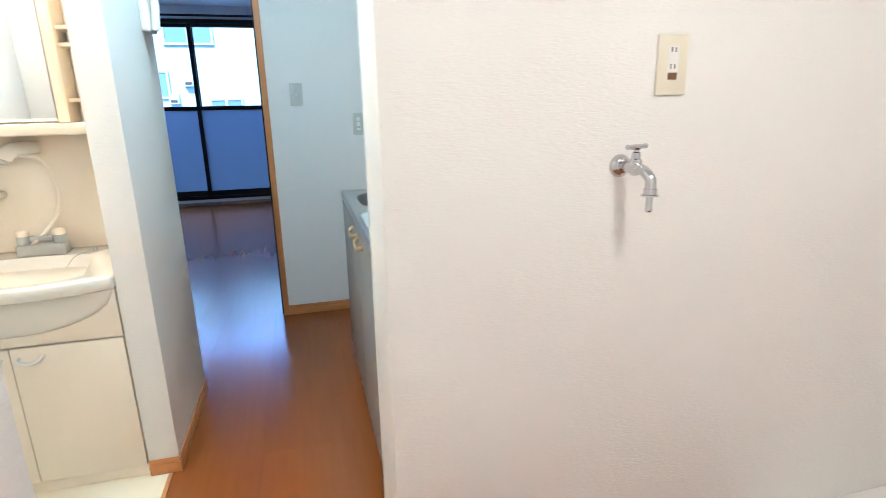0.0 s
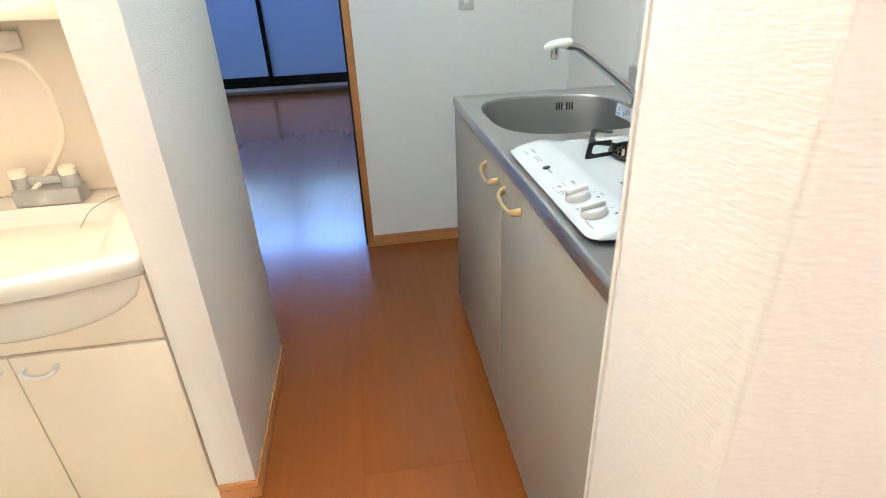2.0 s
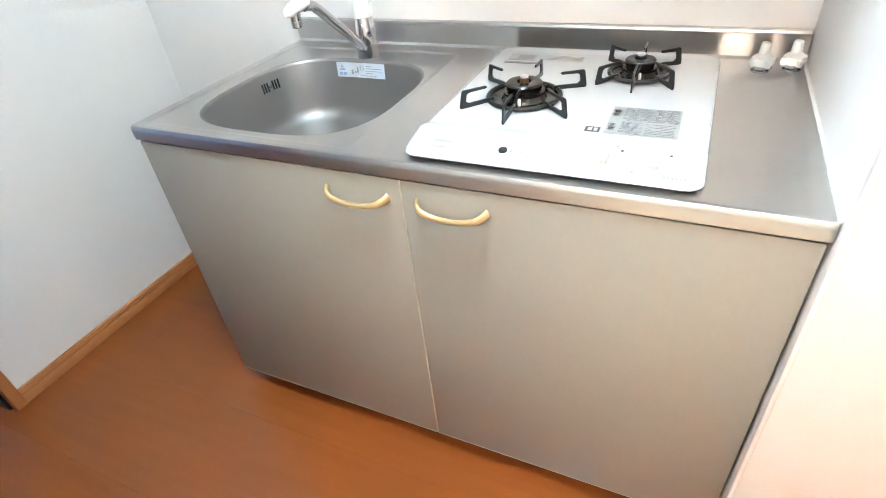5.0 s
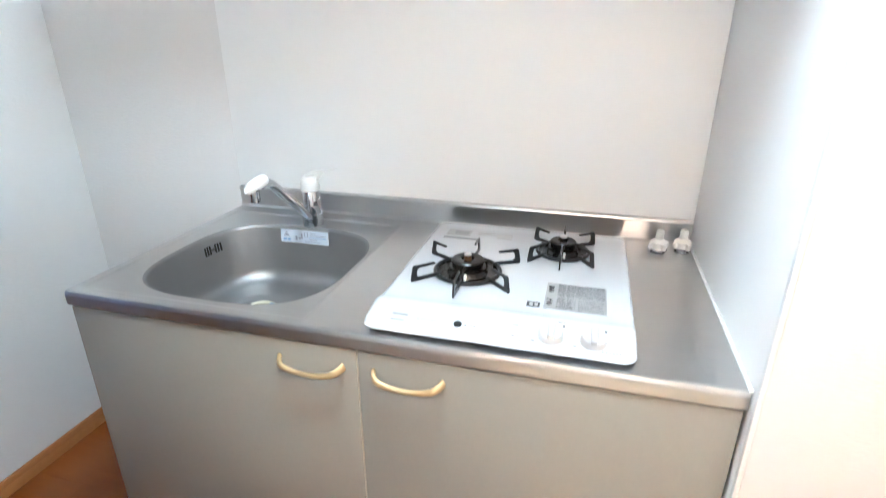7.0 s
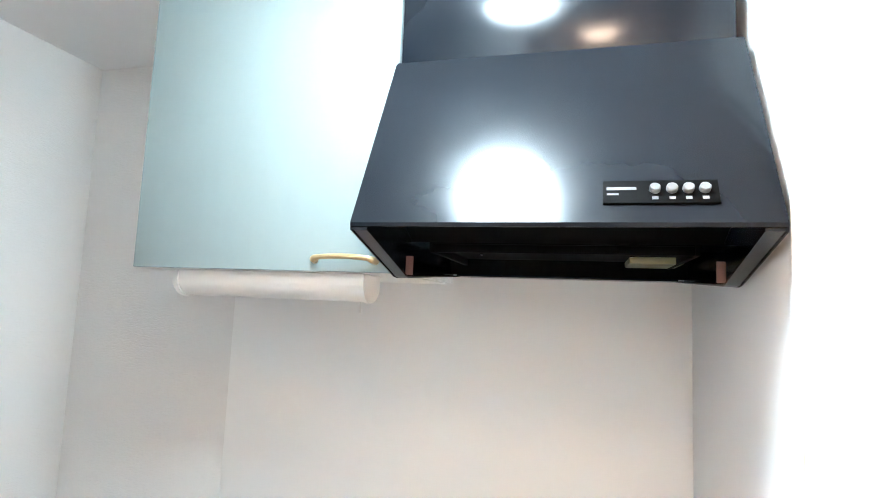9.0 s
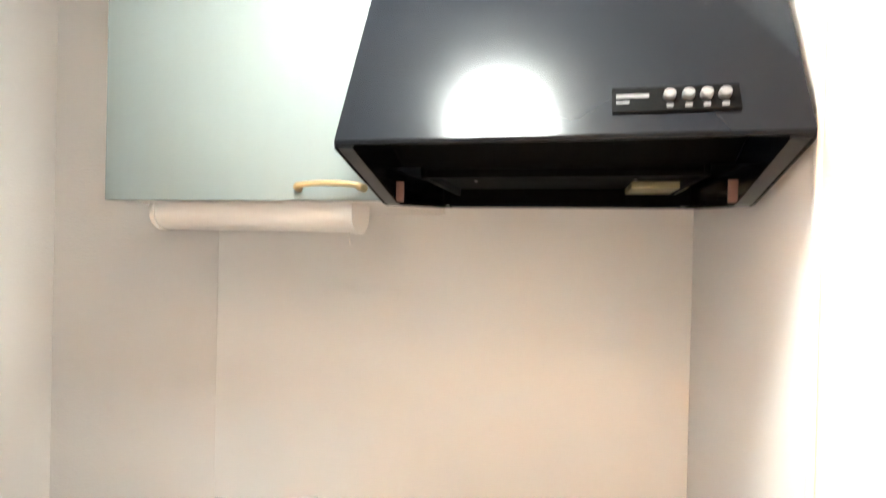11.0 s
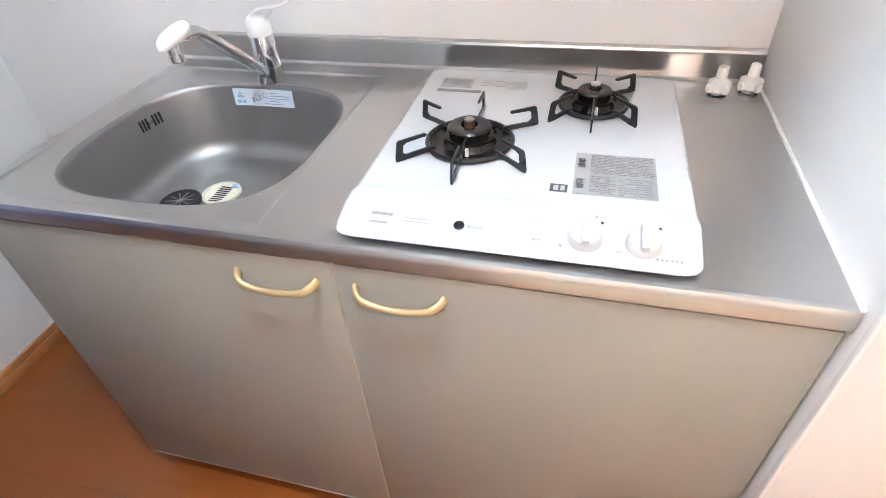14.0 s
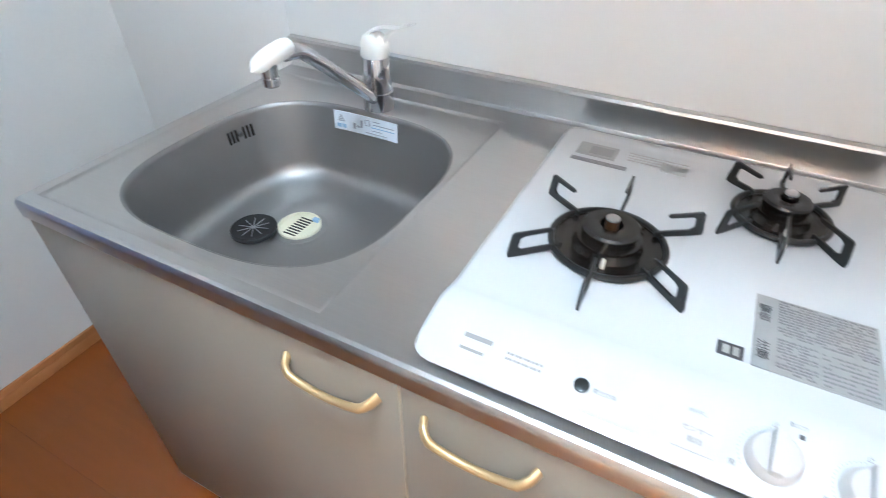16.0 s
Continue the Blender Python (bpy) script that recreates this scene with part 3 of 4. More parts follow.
part("lever_brace", tube(spline([(fx, fy - 0.020, WTOP + 0.124), (fx - 0.002, fy - 0.031, WTOP + 0.139), (fx - 0.004, fy - 0.046, WTOP + 0.152)], 5), 0.0035, 10), M_WHITE, fa, "white plastic loop under the lever")
sx, sy, sz = 0.240, 0.984, 1.040
arm = spline([(fx - 0.015, fy - 0.002, WTOP + 0.020), (fx - 0.070, fy - 0.006, WTOP + 0.064), (fx - 0.145, fy - 0.012, WTOP + 0.122), (fx - 0.198, fy - 0.018, WTOP + 0.161), (fx - 0.226, fy - 0.022, WTOP + 0.177), (sx + 0.030, sy, WTOP + 0.183)], 6)
part("spout", tube(arm, [0.0125 - 0.002 * i / len(arm) for i in range(len(arm))], 16), M_CHROME, fa)
hd = spline([(sx + 0.044, sy, sz + 0.001), (sx + 0.033, sy, sz + 0.001), (sx + 0.012, sy, sz - 0.001), (sx - 0.012, sy, sz - 0.004), (sx - 0.029, sy, sz - 0.008), (sx - 0.036, sy, sz - 0.011)], 4)
rr = [0.011, 0.0185, 0.0215, 0.0232, 0.0242, 0.025, 0.0255, 0.0255, 0.0255, 0.0255, 0.025, 0.0245, 0.0235, 0.022, 0.020, 0.0175, 0.0145, 0.011, 0.007, 0.004, 0.001]
part("spout_head", tube(hd, [q * 0.54 for q in rr[:len(hd)]], 18, None, 1.0), M_WHITE, fa, "white plastic spout head")
part("nozzle", lathe((sx - 0.004, sy, sz - 0.040), [(0, 0.0105), (0.002, 0.012), (0.012, 0.012), (0.013, 0.011), (0.036, 0.012)], n=24), M_CHROME, fa)

# ---------------------------------------------------------------- drop-in gas stove
OX0, OX1, OY0, OY1 = 0.018, 0.584, 0.164, 0.647
stove = thing("gas_stove", 0.29, 0.41, WTOP, "white enamel two-burner drop-in gas stove with two white knobs", "gas stove")


def stove_z(x):
    """Height of the top plate along its depth: a raised slanting control strip, then the flat plate."""
    if x < 0.095:
        return 0.863 + 0.017 * (x - OX0) / (0.095 - OX0)
    if x < 0.128:
        u = (x - 0.095) / 0.033
        return 0.880 - 0.009 * u * u * (3 - 2 * u)
    return 0.871


# black slab added in place of the shadow gap below the stove plate
part("under_gap_shade", plate(round_rect(OX0 + 0.010, OX1 - 0.006, OY0 + 0.008, OY1 - 0.008, 0.02), WTOP - 0.001, WTOP + 0.008), M_RUBBER, stove, "black filler for the shaded gap under the plate")
bm = bmesh.new()
nx, ny = 34, 20


def stove_edge(x, cut):
    """Half widths of the plate along its depth, with rounded corners and a slight taper."""
    r = 0.026
    taper = 0.003 * (OX1 - x) / (OX1 - OX0)
    w = (OY1 - OY0) / 2 - taper - cut
    for e in (OX0 + cut, OX1 - cut):
        d = abs(x - e)
        if d < r:
            w -= r - math.sqrt(max(0, r * r - (r - d) ** 2))
    return w


yc = (OY0 + OY1) / 2


def stove_loop(cut, dz, flat=None):
    """A closed loop around the plate, inset by cut."""
    xs = []
    a, b = OX0 + cut, OX1 - cut
    for i in range(nx + 1):
        u = i / nx
        xs.append(a + (b - a) * (0.5 - 0.5 * math.cos(math.pi * u)))
    pts = [(x, yc - stove_edge(x, cut)) for x in xs]
    pts += [(x, yc + stove_edge(x, cut)) for x in reversed(xs)]
    return [(x, y, flat if flat is not None else stove_z(x) + dz) for x, y in pts]


loft([stove_loop(-0.001, 0, 0.857), stove_loop(-0.002, 0, 0.859), stove_loop(0.0, -0.0032), stove_loop(0.003, -0.0012), stove_loop(0.008, 0.0)], True, False, bm)
inner = stove_loop(0.008, 0.0)
half = nx + 1
cols = []
for i in range(half):
    p0, p1 = inner[i], inner[2 * half - 1 - i]
    cols.append([(p0[0], p0[1] + (p1[1] - p0[1]) * k / ny, p0[2]) for k in range(ny + 1)])


def tray(x, y, z):
    """A shallow pressed tray in the flat part of the plate."""
    if x < 0.135:
        return z
    d = min(x - 0.140, OX1 - 0.022 - x, y - (OY0 + 0.024), OY1 - 0.024 - y)
    return z - 0.0022 * max(0.0, min(1.0, d / 0.008 + 0.5))


loft([[(x, y, tray(x, y, z)) for x, y, z in c] for c in cols], False, False, bm, closed=False)
bmesh.ops.remove_doubles(bm, verts=bm.verts[:], dist=0.0002)
part("top_plate", bm, M_ENAMEL, stove, "", 50)


def burner(x, y, s, reach, tip_mat, lean):
    z = 0.869
    b = part("burner", lathe((x, y, z), [(0, 0.060 * s), (0.0045, 0.061 * s), (0.0035, 0.054 * s), (0.002, 0.040 * s), (0.007, 0.036 * s), (0.0115, 0.0345 * s), (0.012, 0.0355 * s), (0.0165, 0.0365 * s), (0.0175, 0.0335 * s), (0.0178, 0.0270 * s), (0.0205, 0.0268 * s), (0.0208, 0.0310 * s), (0.0235, 0.0315 * s), (0.0240, 0.0270 * s), (0.0262, 0.0268 * s), (0.0266, 0.0322 * s), (0.0300, 0.0328 * s), (0.0330, 0.0300 * s), (0.0345, 0.0150 * s), (0.0335, 0.0128 * s), (0.0200, 0.0122 * s), (0.0200, 0.0005)], n=44), M_BURNER, stove, "glossy brown-black burner head on a drip dish")
    sen = part("sensor", lathe((x, y, z + 0.019), [(0, 0.0070), (0.010, 0.0070), (0.0105, 0.0082), (0.022, 0.0082)], n=20), tip_mat, b, "copper-coloured temperature sensor")
    part("sensor_cap", lathe((x, y, z + 0.041), [(0, 0.0084), (0.0022, 0.0084), (0.003, 0.0072), (0.003, 0.0005)], n=20), M_STEEL, sen, "worn metal sensor tip")
    for ax, ay, ln in ((-0.030, 0.012, 0.010), (0.030, -0.020, 0.012)):
        part("burner_lug", tube([(x + ax * s, y + ay * s, z + 0.008), (x + ax * 1.45 * s, y + ay * 1.45 * s, z + 0.008)], [0.006, 0.0045], 10), M_BURNER, b)
    part("igniter_arm", tube([(x - 0.033 * s, y - 0.004, z + 0.030), (x - 0.046 * s, y - 0.002, z + 0.024), (x - 0.050 * s, y, z + 0.010)], [0.0026, 0.003, 0.0026], 8), M_BURNER, b)
    part("electrode", lathe((x - 0.046 * s, y - 0.006, z + 0.004), [(0, 0.003), (0.012, 0.003), (0.014, 0.0015)], n=10), M_WHITE, b, "white ceramic igniter")
    t = part("trivet_ring", tube([(x + 0.064 * s * math.cos(a), y + 0.064 * s * math.sin(a), z + 0.006) for a in [2 * math.pi * k / 40 for k in range(41)]], 0.0042, 8), M_BLACK, stove, "black enamel trivet ring")
    r0, r1 = 0.056 * s, reach
    prof = [(r0, 0.006), (r0 + 0.012, 0.005), (r1 - 0.012, 0.001), (r1, 0.0005), (r1 + 0.001, 0.006), (r1 - 0.004, 0.033), (r1 - 0.007, 0.036), (r1 - 0.052, 0.038), (r1 - 0.055, 0.0355), (r1 - 0.052, 0.033), (r1 - 0.020, 0.0305), (r1 - 0.014, 0.027), (r1 - 0.012, 0.014), (r1 - 0.018, 0.010), (r0 + 0.012, 0.013), (r0, 0.013)]
    for deg in (0, lean, 180 - lean, 180, 180 + lean, 360 - lean):
        a = radians(deg)
        c, s_ = math.cos(a), math.sin(a)
        n = (-s_ * 0.0016, c * 0.0016)
        loops = [[(x + r * c + sg * n[0], y + r * s_ + sg * n[1], z + h) for r, h in prof] for sg in (-1, 1)]
        part("trivet_arm", loft(loops), M_BLACK, t)
    return b


burner(0.275, 0.504, 1.10, 0.130, M_BRASS, 52)
burner(0.440, 0.312, 0.92, 0.104, M_CHROME, 44)


def on_strip(x):
    return stove_z(x)


SL = math.atan2(0.017, 0.077)
UPN = Vector((-math.sin(SL), 0, math.cos(SL)))


def strip_tile(x0, x1, y0, y1, h, name, mat, parent, label=""):
    bm2 = loft([[(x, y, on_strip(x) + dz) for x, y in ((x0, y0), (x1, y0), (x1, y1), (x0, y1))] for dz in (-0.0005, h)])
    return part(name, bm2, mat, parent, label)


for ky in (0.307, 0.236):
    kx = 0.052
    base_p = Vector((kx, ky, on_strip(kx)))
    k = part("knob", lathe(base_p, [(-0.001, 0.0225), (0.003, 0.0225), (0.010, 0.0205), (0.012, 0.0185), (0.012, 0.0005)], UPN, 32), M_KNOB, stove, "round white control knob")
    g = box(-0.0205, 0.0205, -0.0055, 0.0055, 0.008, 0.020, 0.003)
    g.transform(Matrix.Translation(base_p) @ Matrix.Rotation(-SL, 4, "Y"))
    part("grip", g, M_KNOB, k)
    for j in range(15):
        p = base_p.copy()
        p.y = ky + 0.027 * math.sin(radians(10 + j * 8))
        p.x = kx + 0.027 * math.cos(radians(10 + j * 8))
        p.z = on_strip(p.x)
        part("scale_dot", lathe(p, [(-0.0005, 0.0006), (0.0004, 0.0006)], UPN, 6), M_GREY, k)
    strip_tile(kx + 0.026, kx + 0.030, ky - 0.022, ky - 0.018, 0.0005, "flame_mark", M_INK, stove)
part("battery_lamp", lathe((0.050, 0.471, on_strip(0.050)), [(-0.001, 0.0075), (0.002, 0.0075), (0.0025, 0.006), (0.0025, 0.0005)], UPN, 20), M_BLACK, stove, "dark battery indicator lens")
strip_tile(0.030, 0.060, 0.347, 0.385, 0.0012, "sensor_button", M_KNOB, stove, "white sensor release button")
strip_tile(0.054, 0.059, 0.566, 0.597, 0.0004, "maker_mark", M_GREY, stove)
strip_tile(0.040, 0.043, 0.570, 0.596, 0.0004, "print_line", M_GREY, stove)
for dx in (0.0, 0.006):
    for k in range(9):
        strip_tile(0.0465 + dx, 0.0488 + dx, 0.5455 - k * 0.0043, 0.5482 - k * 0.0043 + 0.0006 * (k % 2), 0.0004, "print_line", M_GREY, stove)
for k in range(6):
    strip_tile(0.030, 0.0335, 0.2185 - k * 0.0056, 0.222 - k * 0.0056, 0.0004, "print_line", M_GREY, stove)


def flat_tile(x0, x1, y0, y1, h, name, mat, parent, label=""):
    return part(name, box(x0, x1, y0, y1, 0.8685, 0.8690 + h), mat, parent, label)


lab = flat_tile(0.153, 0.268, 0.213, 0.330, 0.0004, "warning_label", M_PALE, stove, "silver warning label with small print")
flat_tile(0.153, 0.268, 0.310, 0.330, 0.0006, "label_margin", M_PALE, lab)
flat_tile(0.156, 0.205, 0.216, 0.268, 0.0006, "label_box", M_PALE, lab)


def small_print(x0, x1, y0, y1, pitch, tall, h, parent):
    """Rows of short dark bars in place of small lettering."""
    rng = random.Random(int(x0 * 9000 + y0 * 70000))
    bm2 = bmesh.new()
    x = x1 - tall
    while x > x0:
        y = y1
        while y > y0 + 0.002:
            w = rng.uniform(0.0016, 0.008)
            if rng.random() < 0.86:
                box(x, x + tall, max(y0, y - w), y, 0.8688, 0.8690 + h, 0, bm2)
            y -= w + rng.uniform(0.0006, 0.002)
        x -= pitch
    return tagged(part("small_print", bm2, M_PRINT, parent), kind="stuff")


small_print(0.207, 0.266, 0.216, 0.307, 0.0044, 0.0021, 0.0008, lab)
small_print(0.155, 0.204, 0.271, 0.307, 0.0044, 0.0021, 0.0008, lab)
small_print(0.157, 0.202, 0.219, 0.266, 0.0060, 0.0019, 0.0009, lab)
mark = flat_tile(0.154, 0.174, 0.337, 0.362, 0.0004, "safety_mark", M_INK, stove, "small black safety mark with a silver sign")
flat_tile(0.158, 0.170, 0.341, 0.347, 0.0007, "mark_sign", M_LABEL, mark)
flat_tile(0.158, 0.170, 0.350, 0.357, 0.0007, "mark_sign", M_LABEL, mark)
notice = flat_tile(0.492, 0.534, 0.548, 0.610, 0.0004, "notice_label", M_PALE, stove, "grey notice label with small print")
flat_tile(0.500, 0.526, 0.553, 0.590, 0.0006, "print_line", M_GREY, notice)
flat_tile(0.470, 0.481, 0.525, 0.612, 0.0004, "notice_strip", M_PRINT, stove)
for x in (0.530, 0.522, 0.514, 0.506):
    flat_tile(x - 0.0012, x + 0.0012, 0.440, 0.530, 0.0003, "print_line", M_LABEL, stove)
flat_tile(0.494, 0.520, 0.440, 0.478, 0.0003, "print_line", M_LABEL, stove)


def writing(text, size, mat, m, parent, name="writing"):
    """Flat lettering as a mesh, with its baseline start at the pose m."""
    cu = bpy.data.curves.new(name, "FONT")
    cu.body, cu.size, cu.extrude = text, size, 0.0001
    tmp = new(name + "_source", cu)
    me = bpy.data.meshes.new_from_object(tmp.evaluated_get(bpy.context.evaluated_depsgraph_get()))
    bpy.data.objects.remove(tmp)
    me.materials.append(mat)
    ob = new(name, me)
    ob.matrix_world = m
    bpy.context.view_layer.update()
    ob.parent = parent
    ob.matrix_parent_inverse = parent.matrix_world.inverted()
    return ob


FLAT = Matrix.Rotation(radians(-90), 4, "Z")
SLOPE = Matrix.Rotation(-SL, 4, "Y") @ FLAT
for text, x, y, size in (("\u8b66", 0.240, 0.3275, 0.014), ("\u544a", 0.226, 0.3275, 0.014), ("\u6ce8", 0.182, 0.3275, 0.014), ("\u610f", 0.168, 0.3275, 0.014)):
    writing(text, size, M_INK, Matrix.Translation((x, y, 0.8702)) @ FLAT, lab)
for text, x, y, size in (("\u6b62", 0.0805, 0.240, 0.0065), ("\u6b62", 0.0805, 0.311, 0.0065), ("\u958b", 0.033, 0.340, 0.0065), ("\u958b", 0.033, 0.269, 0.0065), ("\u96fb\u6c60\u4ea4\u63db", 0.0475, 0.460, 0.0055), ("\u5f37\u706b\u529b", 0.087, 0.298, 0.005), ("\u30bb\u30f3\u30b5\u30fc", 0.0475, 0.380, 0.0065), ("\u89e3\u9664", 0.0375, 0.374, 0.0065), ("3\u79d2\u62bc\u3057", 0.0655, 0.378, 0.005)):
    writing(text, size, M_PRINT, Matrix.Translation((x, y, on_strip(x) + (0.0016 if x < 0.06 and 0.345 < y < 0.385 else 0.0006))) @ SLOPE, stove)
# slots along the plate's outer edge
for k in range(5):
    part("vent_slot", box(0.215 + k * 0.052, 0.250 + k * 0.052, OY0 + 0.0035 + 0.0005 * k, OY0 + 0.0075 + 0.0005 * k, 0.866, 0.8698), M_GREY, stove)

# gas taps behind the stove
for gx, gy in ((0.555, 0.087), (0.572, 0.030)):
    g = thing("gas_tap", gx, gy, WTOP, "white plastic gas tap standing on the worktop", "gas tap", "gas taps on the worktop")
    part("foot", lathe((gx, gy, WTOP - 0.001), [(0, 0.018), (0.004, 0.018), (0.006, 0.013), (0.014, 0.013)], n=20), M_CHROME, g, "chrome foot")
    bm = lathe((gx, gy, WTOP + 0.012), [(0, 0.016), (0.002, 0.020), (0.016, 0.020), (0.019, 0.016), (0.024, 0.010), (0.044, 0.009), (0.046, 0.007), (0.046, 0.0005)], n=20)
    for k in range(4):
        a = math.pi / 2 * k + 0.5
        c = Vector((gx + 0.020 * math.cos(a), gy + 0.020 * math.sin(a), WTOP + 0.012))
        lathe(c, [(0, 0.005), (0.002, 0.0065), (0.012, 0.0065), (0.015, 0.004)], n=10, bm=bm)
    part("cap", bm, M_WHITE, g)
    for k in range(2):
        a = math.pi * k + 1.3
        part("screw", lathe((gx + 0.017 * math.cos(a), gy + 0.017 * math.sin(a), WTOP + 0.006), [(0, 0.0035), (0.006, 0.0035)], n=10), M_CHROME, g)

# ---------------------------------------------------------------- range hood
HX, HY0, HY1, HZ = -0.062, 0.016, 0.620, 1.828
hood = thing("range_hood", 0.3, 0.31, 1.8, "black painted range hood with a slanting front and push buttons", "range hood")
side = [(HX, HZ), (HX + 0.002, HZ - 0.012), (0.146, 1.756), (0.165, 1.754), (BACK - 0.005, 1.784), (BACK - 0.005, CEIL - 0.02), (0.125, CEIL - 0.02), (0.122, 2.172), (0.108, 2.162)]
for y0, y1 in ((HY0, HY0 + 0.002), (HY1 - 0.002, HY1)):
    part("side_panel", prism([p for p in side[:5]] + [(BACK - 0.005, 2.168), (0.108, 2.162)], "y", y0, y1), M_HOOD, hood)
fl = [(HX + 0.022, HZ - 0.004), (HX + 0.002, HZ - 0.006), (HX, HZ), (HX + 0.0015, HZ + 0.003), (0.106, 2.160), (0.108, 2.164), (0.128, 2.168), (0.128, 2.162), (0.110, 2.158), (HX + 0.005, HZ + 0.002), (HX + 0.022, HZ)]
part("front_panel", prism(fl, "y", HY0 + 0.002, HY1 - 0.002), M_HOOD, hood, "glossy black slanting front")
part("upper_box", box(0.124, BACK - 0.005, HY0 + 0.008, HY1 - 0.004, 2.160, CEIL - 0.003, 0.002), M_HOOD, hood)
for y0, y1 in ((HY0 + 0.002, HY0 + 0.026), (HY1 - 0.026, HY1 - 0.002)):
    rim_b = prism([(HX + 0.006, HZ - 0.011), (0.147, 1.757), (0.165, 1.755), (BACK - 0.006, 1.785), (BACK - 0.006, 1.789), (0.165, 1.759), (0.147, 1.761), (HX + 0.006, HZ - 0.007)], "y", y0, y1)
    part("side_flange", rim_b, M_HOOD, hood)
# dark plate added to hide the lit wall behind the filter tray
part("added_rear_plate", box(0.601, BACK - 0.007, HY0 + 0.003, HY1 - 0.003, 1.791, 1.86), M_HOODIN, hood)
part("rear_flange", box(0.58, BACK - 0.006, HY0 + 0.026, HY1 - 0.026, 1.784, 1.790, 0.001), M_HOOD, hood)
# baffle and tray: the hood's inner shade is painted in as near-black
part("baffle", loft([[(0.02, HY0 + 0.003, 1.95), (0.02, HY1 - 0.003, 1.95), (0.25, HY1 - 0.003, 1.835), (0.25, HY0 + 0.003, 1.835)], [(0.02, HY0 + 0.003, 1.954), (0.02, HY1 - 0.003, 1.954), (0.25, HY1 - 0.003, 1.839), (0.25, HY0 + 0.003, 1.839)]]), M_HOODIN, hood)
part("filter_tray", box(0.25, 0.60, HY0 + 0.05, HY1 - 0.05, 1.832, 1.838, 0.001), M_HOODIN, hood, "filter tray, blackened for the shade inside the hood")
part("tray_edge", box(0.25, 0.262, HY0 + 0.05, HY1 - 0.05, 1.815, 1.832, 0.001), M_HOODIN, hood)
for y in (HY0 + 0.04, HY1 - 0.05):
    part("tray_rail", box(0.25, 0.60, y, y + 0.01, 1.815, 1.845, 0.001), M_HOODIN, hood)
part("lamp_lens", box(0.46, 0.594, 0.048, 0.165, 1.816, 1.832, 0.004), M_LENS, hood, "yellowed lamp cover")
for x, y in ((0.306, 0.479), (0.306, 0.173), (0.10, 0.375), (0.10, 0.230)):
    part("screw", lathe((x, y, 1.8145 if x > 0.2 else 1.900), [(0, 0.001), (0.001, 0.0045), (0.004, 0.004)], n=10), M_CHROME, hood)
for y in (HY0 + 0.030, HY1 - 0.030):
    part("bracket", box(0.150, 0.155, y - 0.007, y + 0.007, 1.760, 1.796, 0.001), M_RUST, hood, "small brown metal bracket")
    part("bracket_screw", lathe((0.03, y, 1.84), [(0, 0.001), (0.001, 0.005), (0.004, 0.004)], n=10), M_CHROME, hood)
slope = math.atan2(2.160 - HZ, 0.106 - HX)
TF = Matrix.Translation((HX, 0, HZ)) @ Matrix.Rotation(math.pi / 2 - slope, 4, "Y")


def on_hood(bm2, name, mat, parent, label=""):
    bm2.transform(TF)
    return part(name, bm2, mat, parent, label)


cp = on_hood(box(-0.004, 0.002, 0.092, 0.243, 0.030, 0.070, 0.001), "control_plate", M_HOODIN, hood, "black control plate with four buttons")
for j, y in enumerate((0.174, 0.152, 0.131, 0.110)):
    on_hood(lathe((-0.004, y, 0.053), [(0, 0.0075), (0.006, 0.0075), (0.008, 0.006), (0.008, 0.0005)], (-1, 0, 0), 16), "button", M_BUTTON, cp, "grey push button")
    on_hood(box(-0.0046, -0.004, y - 0.004, y + 0.004, 0.036, 0.041), "print_bar", M_BUTTON, cp)
on_hood(box(-0.0046, -0.004, 0.198, 0.238, 0.053, 0.058), "maker_mark", M_BUTTON, cp)
on_hood(box(-0.0046, -0.004, 0.222, 0.238, 0.044, 0.047), "print_bar", M_BUTTON, cp)

# ---------------------------------------------------------------- wall cabinet and worktop light
UX, UY0, UY1, UZ = 0.175, 0.638, 1.256, 1.763
wc = thing("wall_cabinet", 0.4, 0.95, UZ, "pale green-grey wall cabinet with one flat door", "wall cabinet")
part("body", box(UX + 0.019, BACK - 0.001, UY0, UY1, UZ, CEIL - 0.012, 0.001), M_WHITE, wc, "white cabinet body")
ud = part("door", box(UX, UX + 0.018, UY0 + 0.001, UY1 - 0.001, UZ + 0.001, CEIL - 0.014, 0.0015), M_UPPER, wc, "pale green-grey laminate door")
pts = [(UX, 0.668, UZ + 0.024), (UX - 0.018, 0.671, UZ + 0.025)] + [(UX - 0.021 - 0.004 * math.sin(math.pi * k / 8), 0.676 + 0.118 * k / 8, UZ + 0.028 + 0.003 * math.sin(math.pi * k / 8)) for k in range(9)] + [(UX - 0.018, 0.797, UZ + 0.025), (UX, 0.802, UZ + 0.024)]
part("handle", tube(pts, [0.008, 0.007] + [0.0055] * 9 + [0.007, 0.008], 10), M_HANDLE, ud, "pale gold bowed handle")
tagged(part("filler_strip", box(UX + 0.012, BACK - 0.001, 0.6205, 0.6375, UZ + 0.004, CEIL - 0.004, 0.001), M_WHITE), "white filler strip between wall cabinet and hood", "filler strip")
kl = thing("worktop_light", 0.26, 0.94, UZ, "unlit white tube light under the wall cabinet", "worktop light")
prof = [(0.205, UZ - 0.001), (0.205, UZ - 0.022)] + [(0.250 - 0.045 * math.cos(radians(a)), UZ - 0.022 - 0.036 * math.sin(radians(a))) for a in range(15, 180, 15)] + [(0.295, UZ - 0.022), (0.295, UZ - 0.001)]
part("diffuser", prism(prof, "y", 0.716, 1.156), M_WHITE, kl)
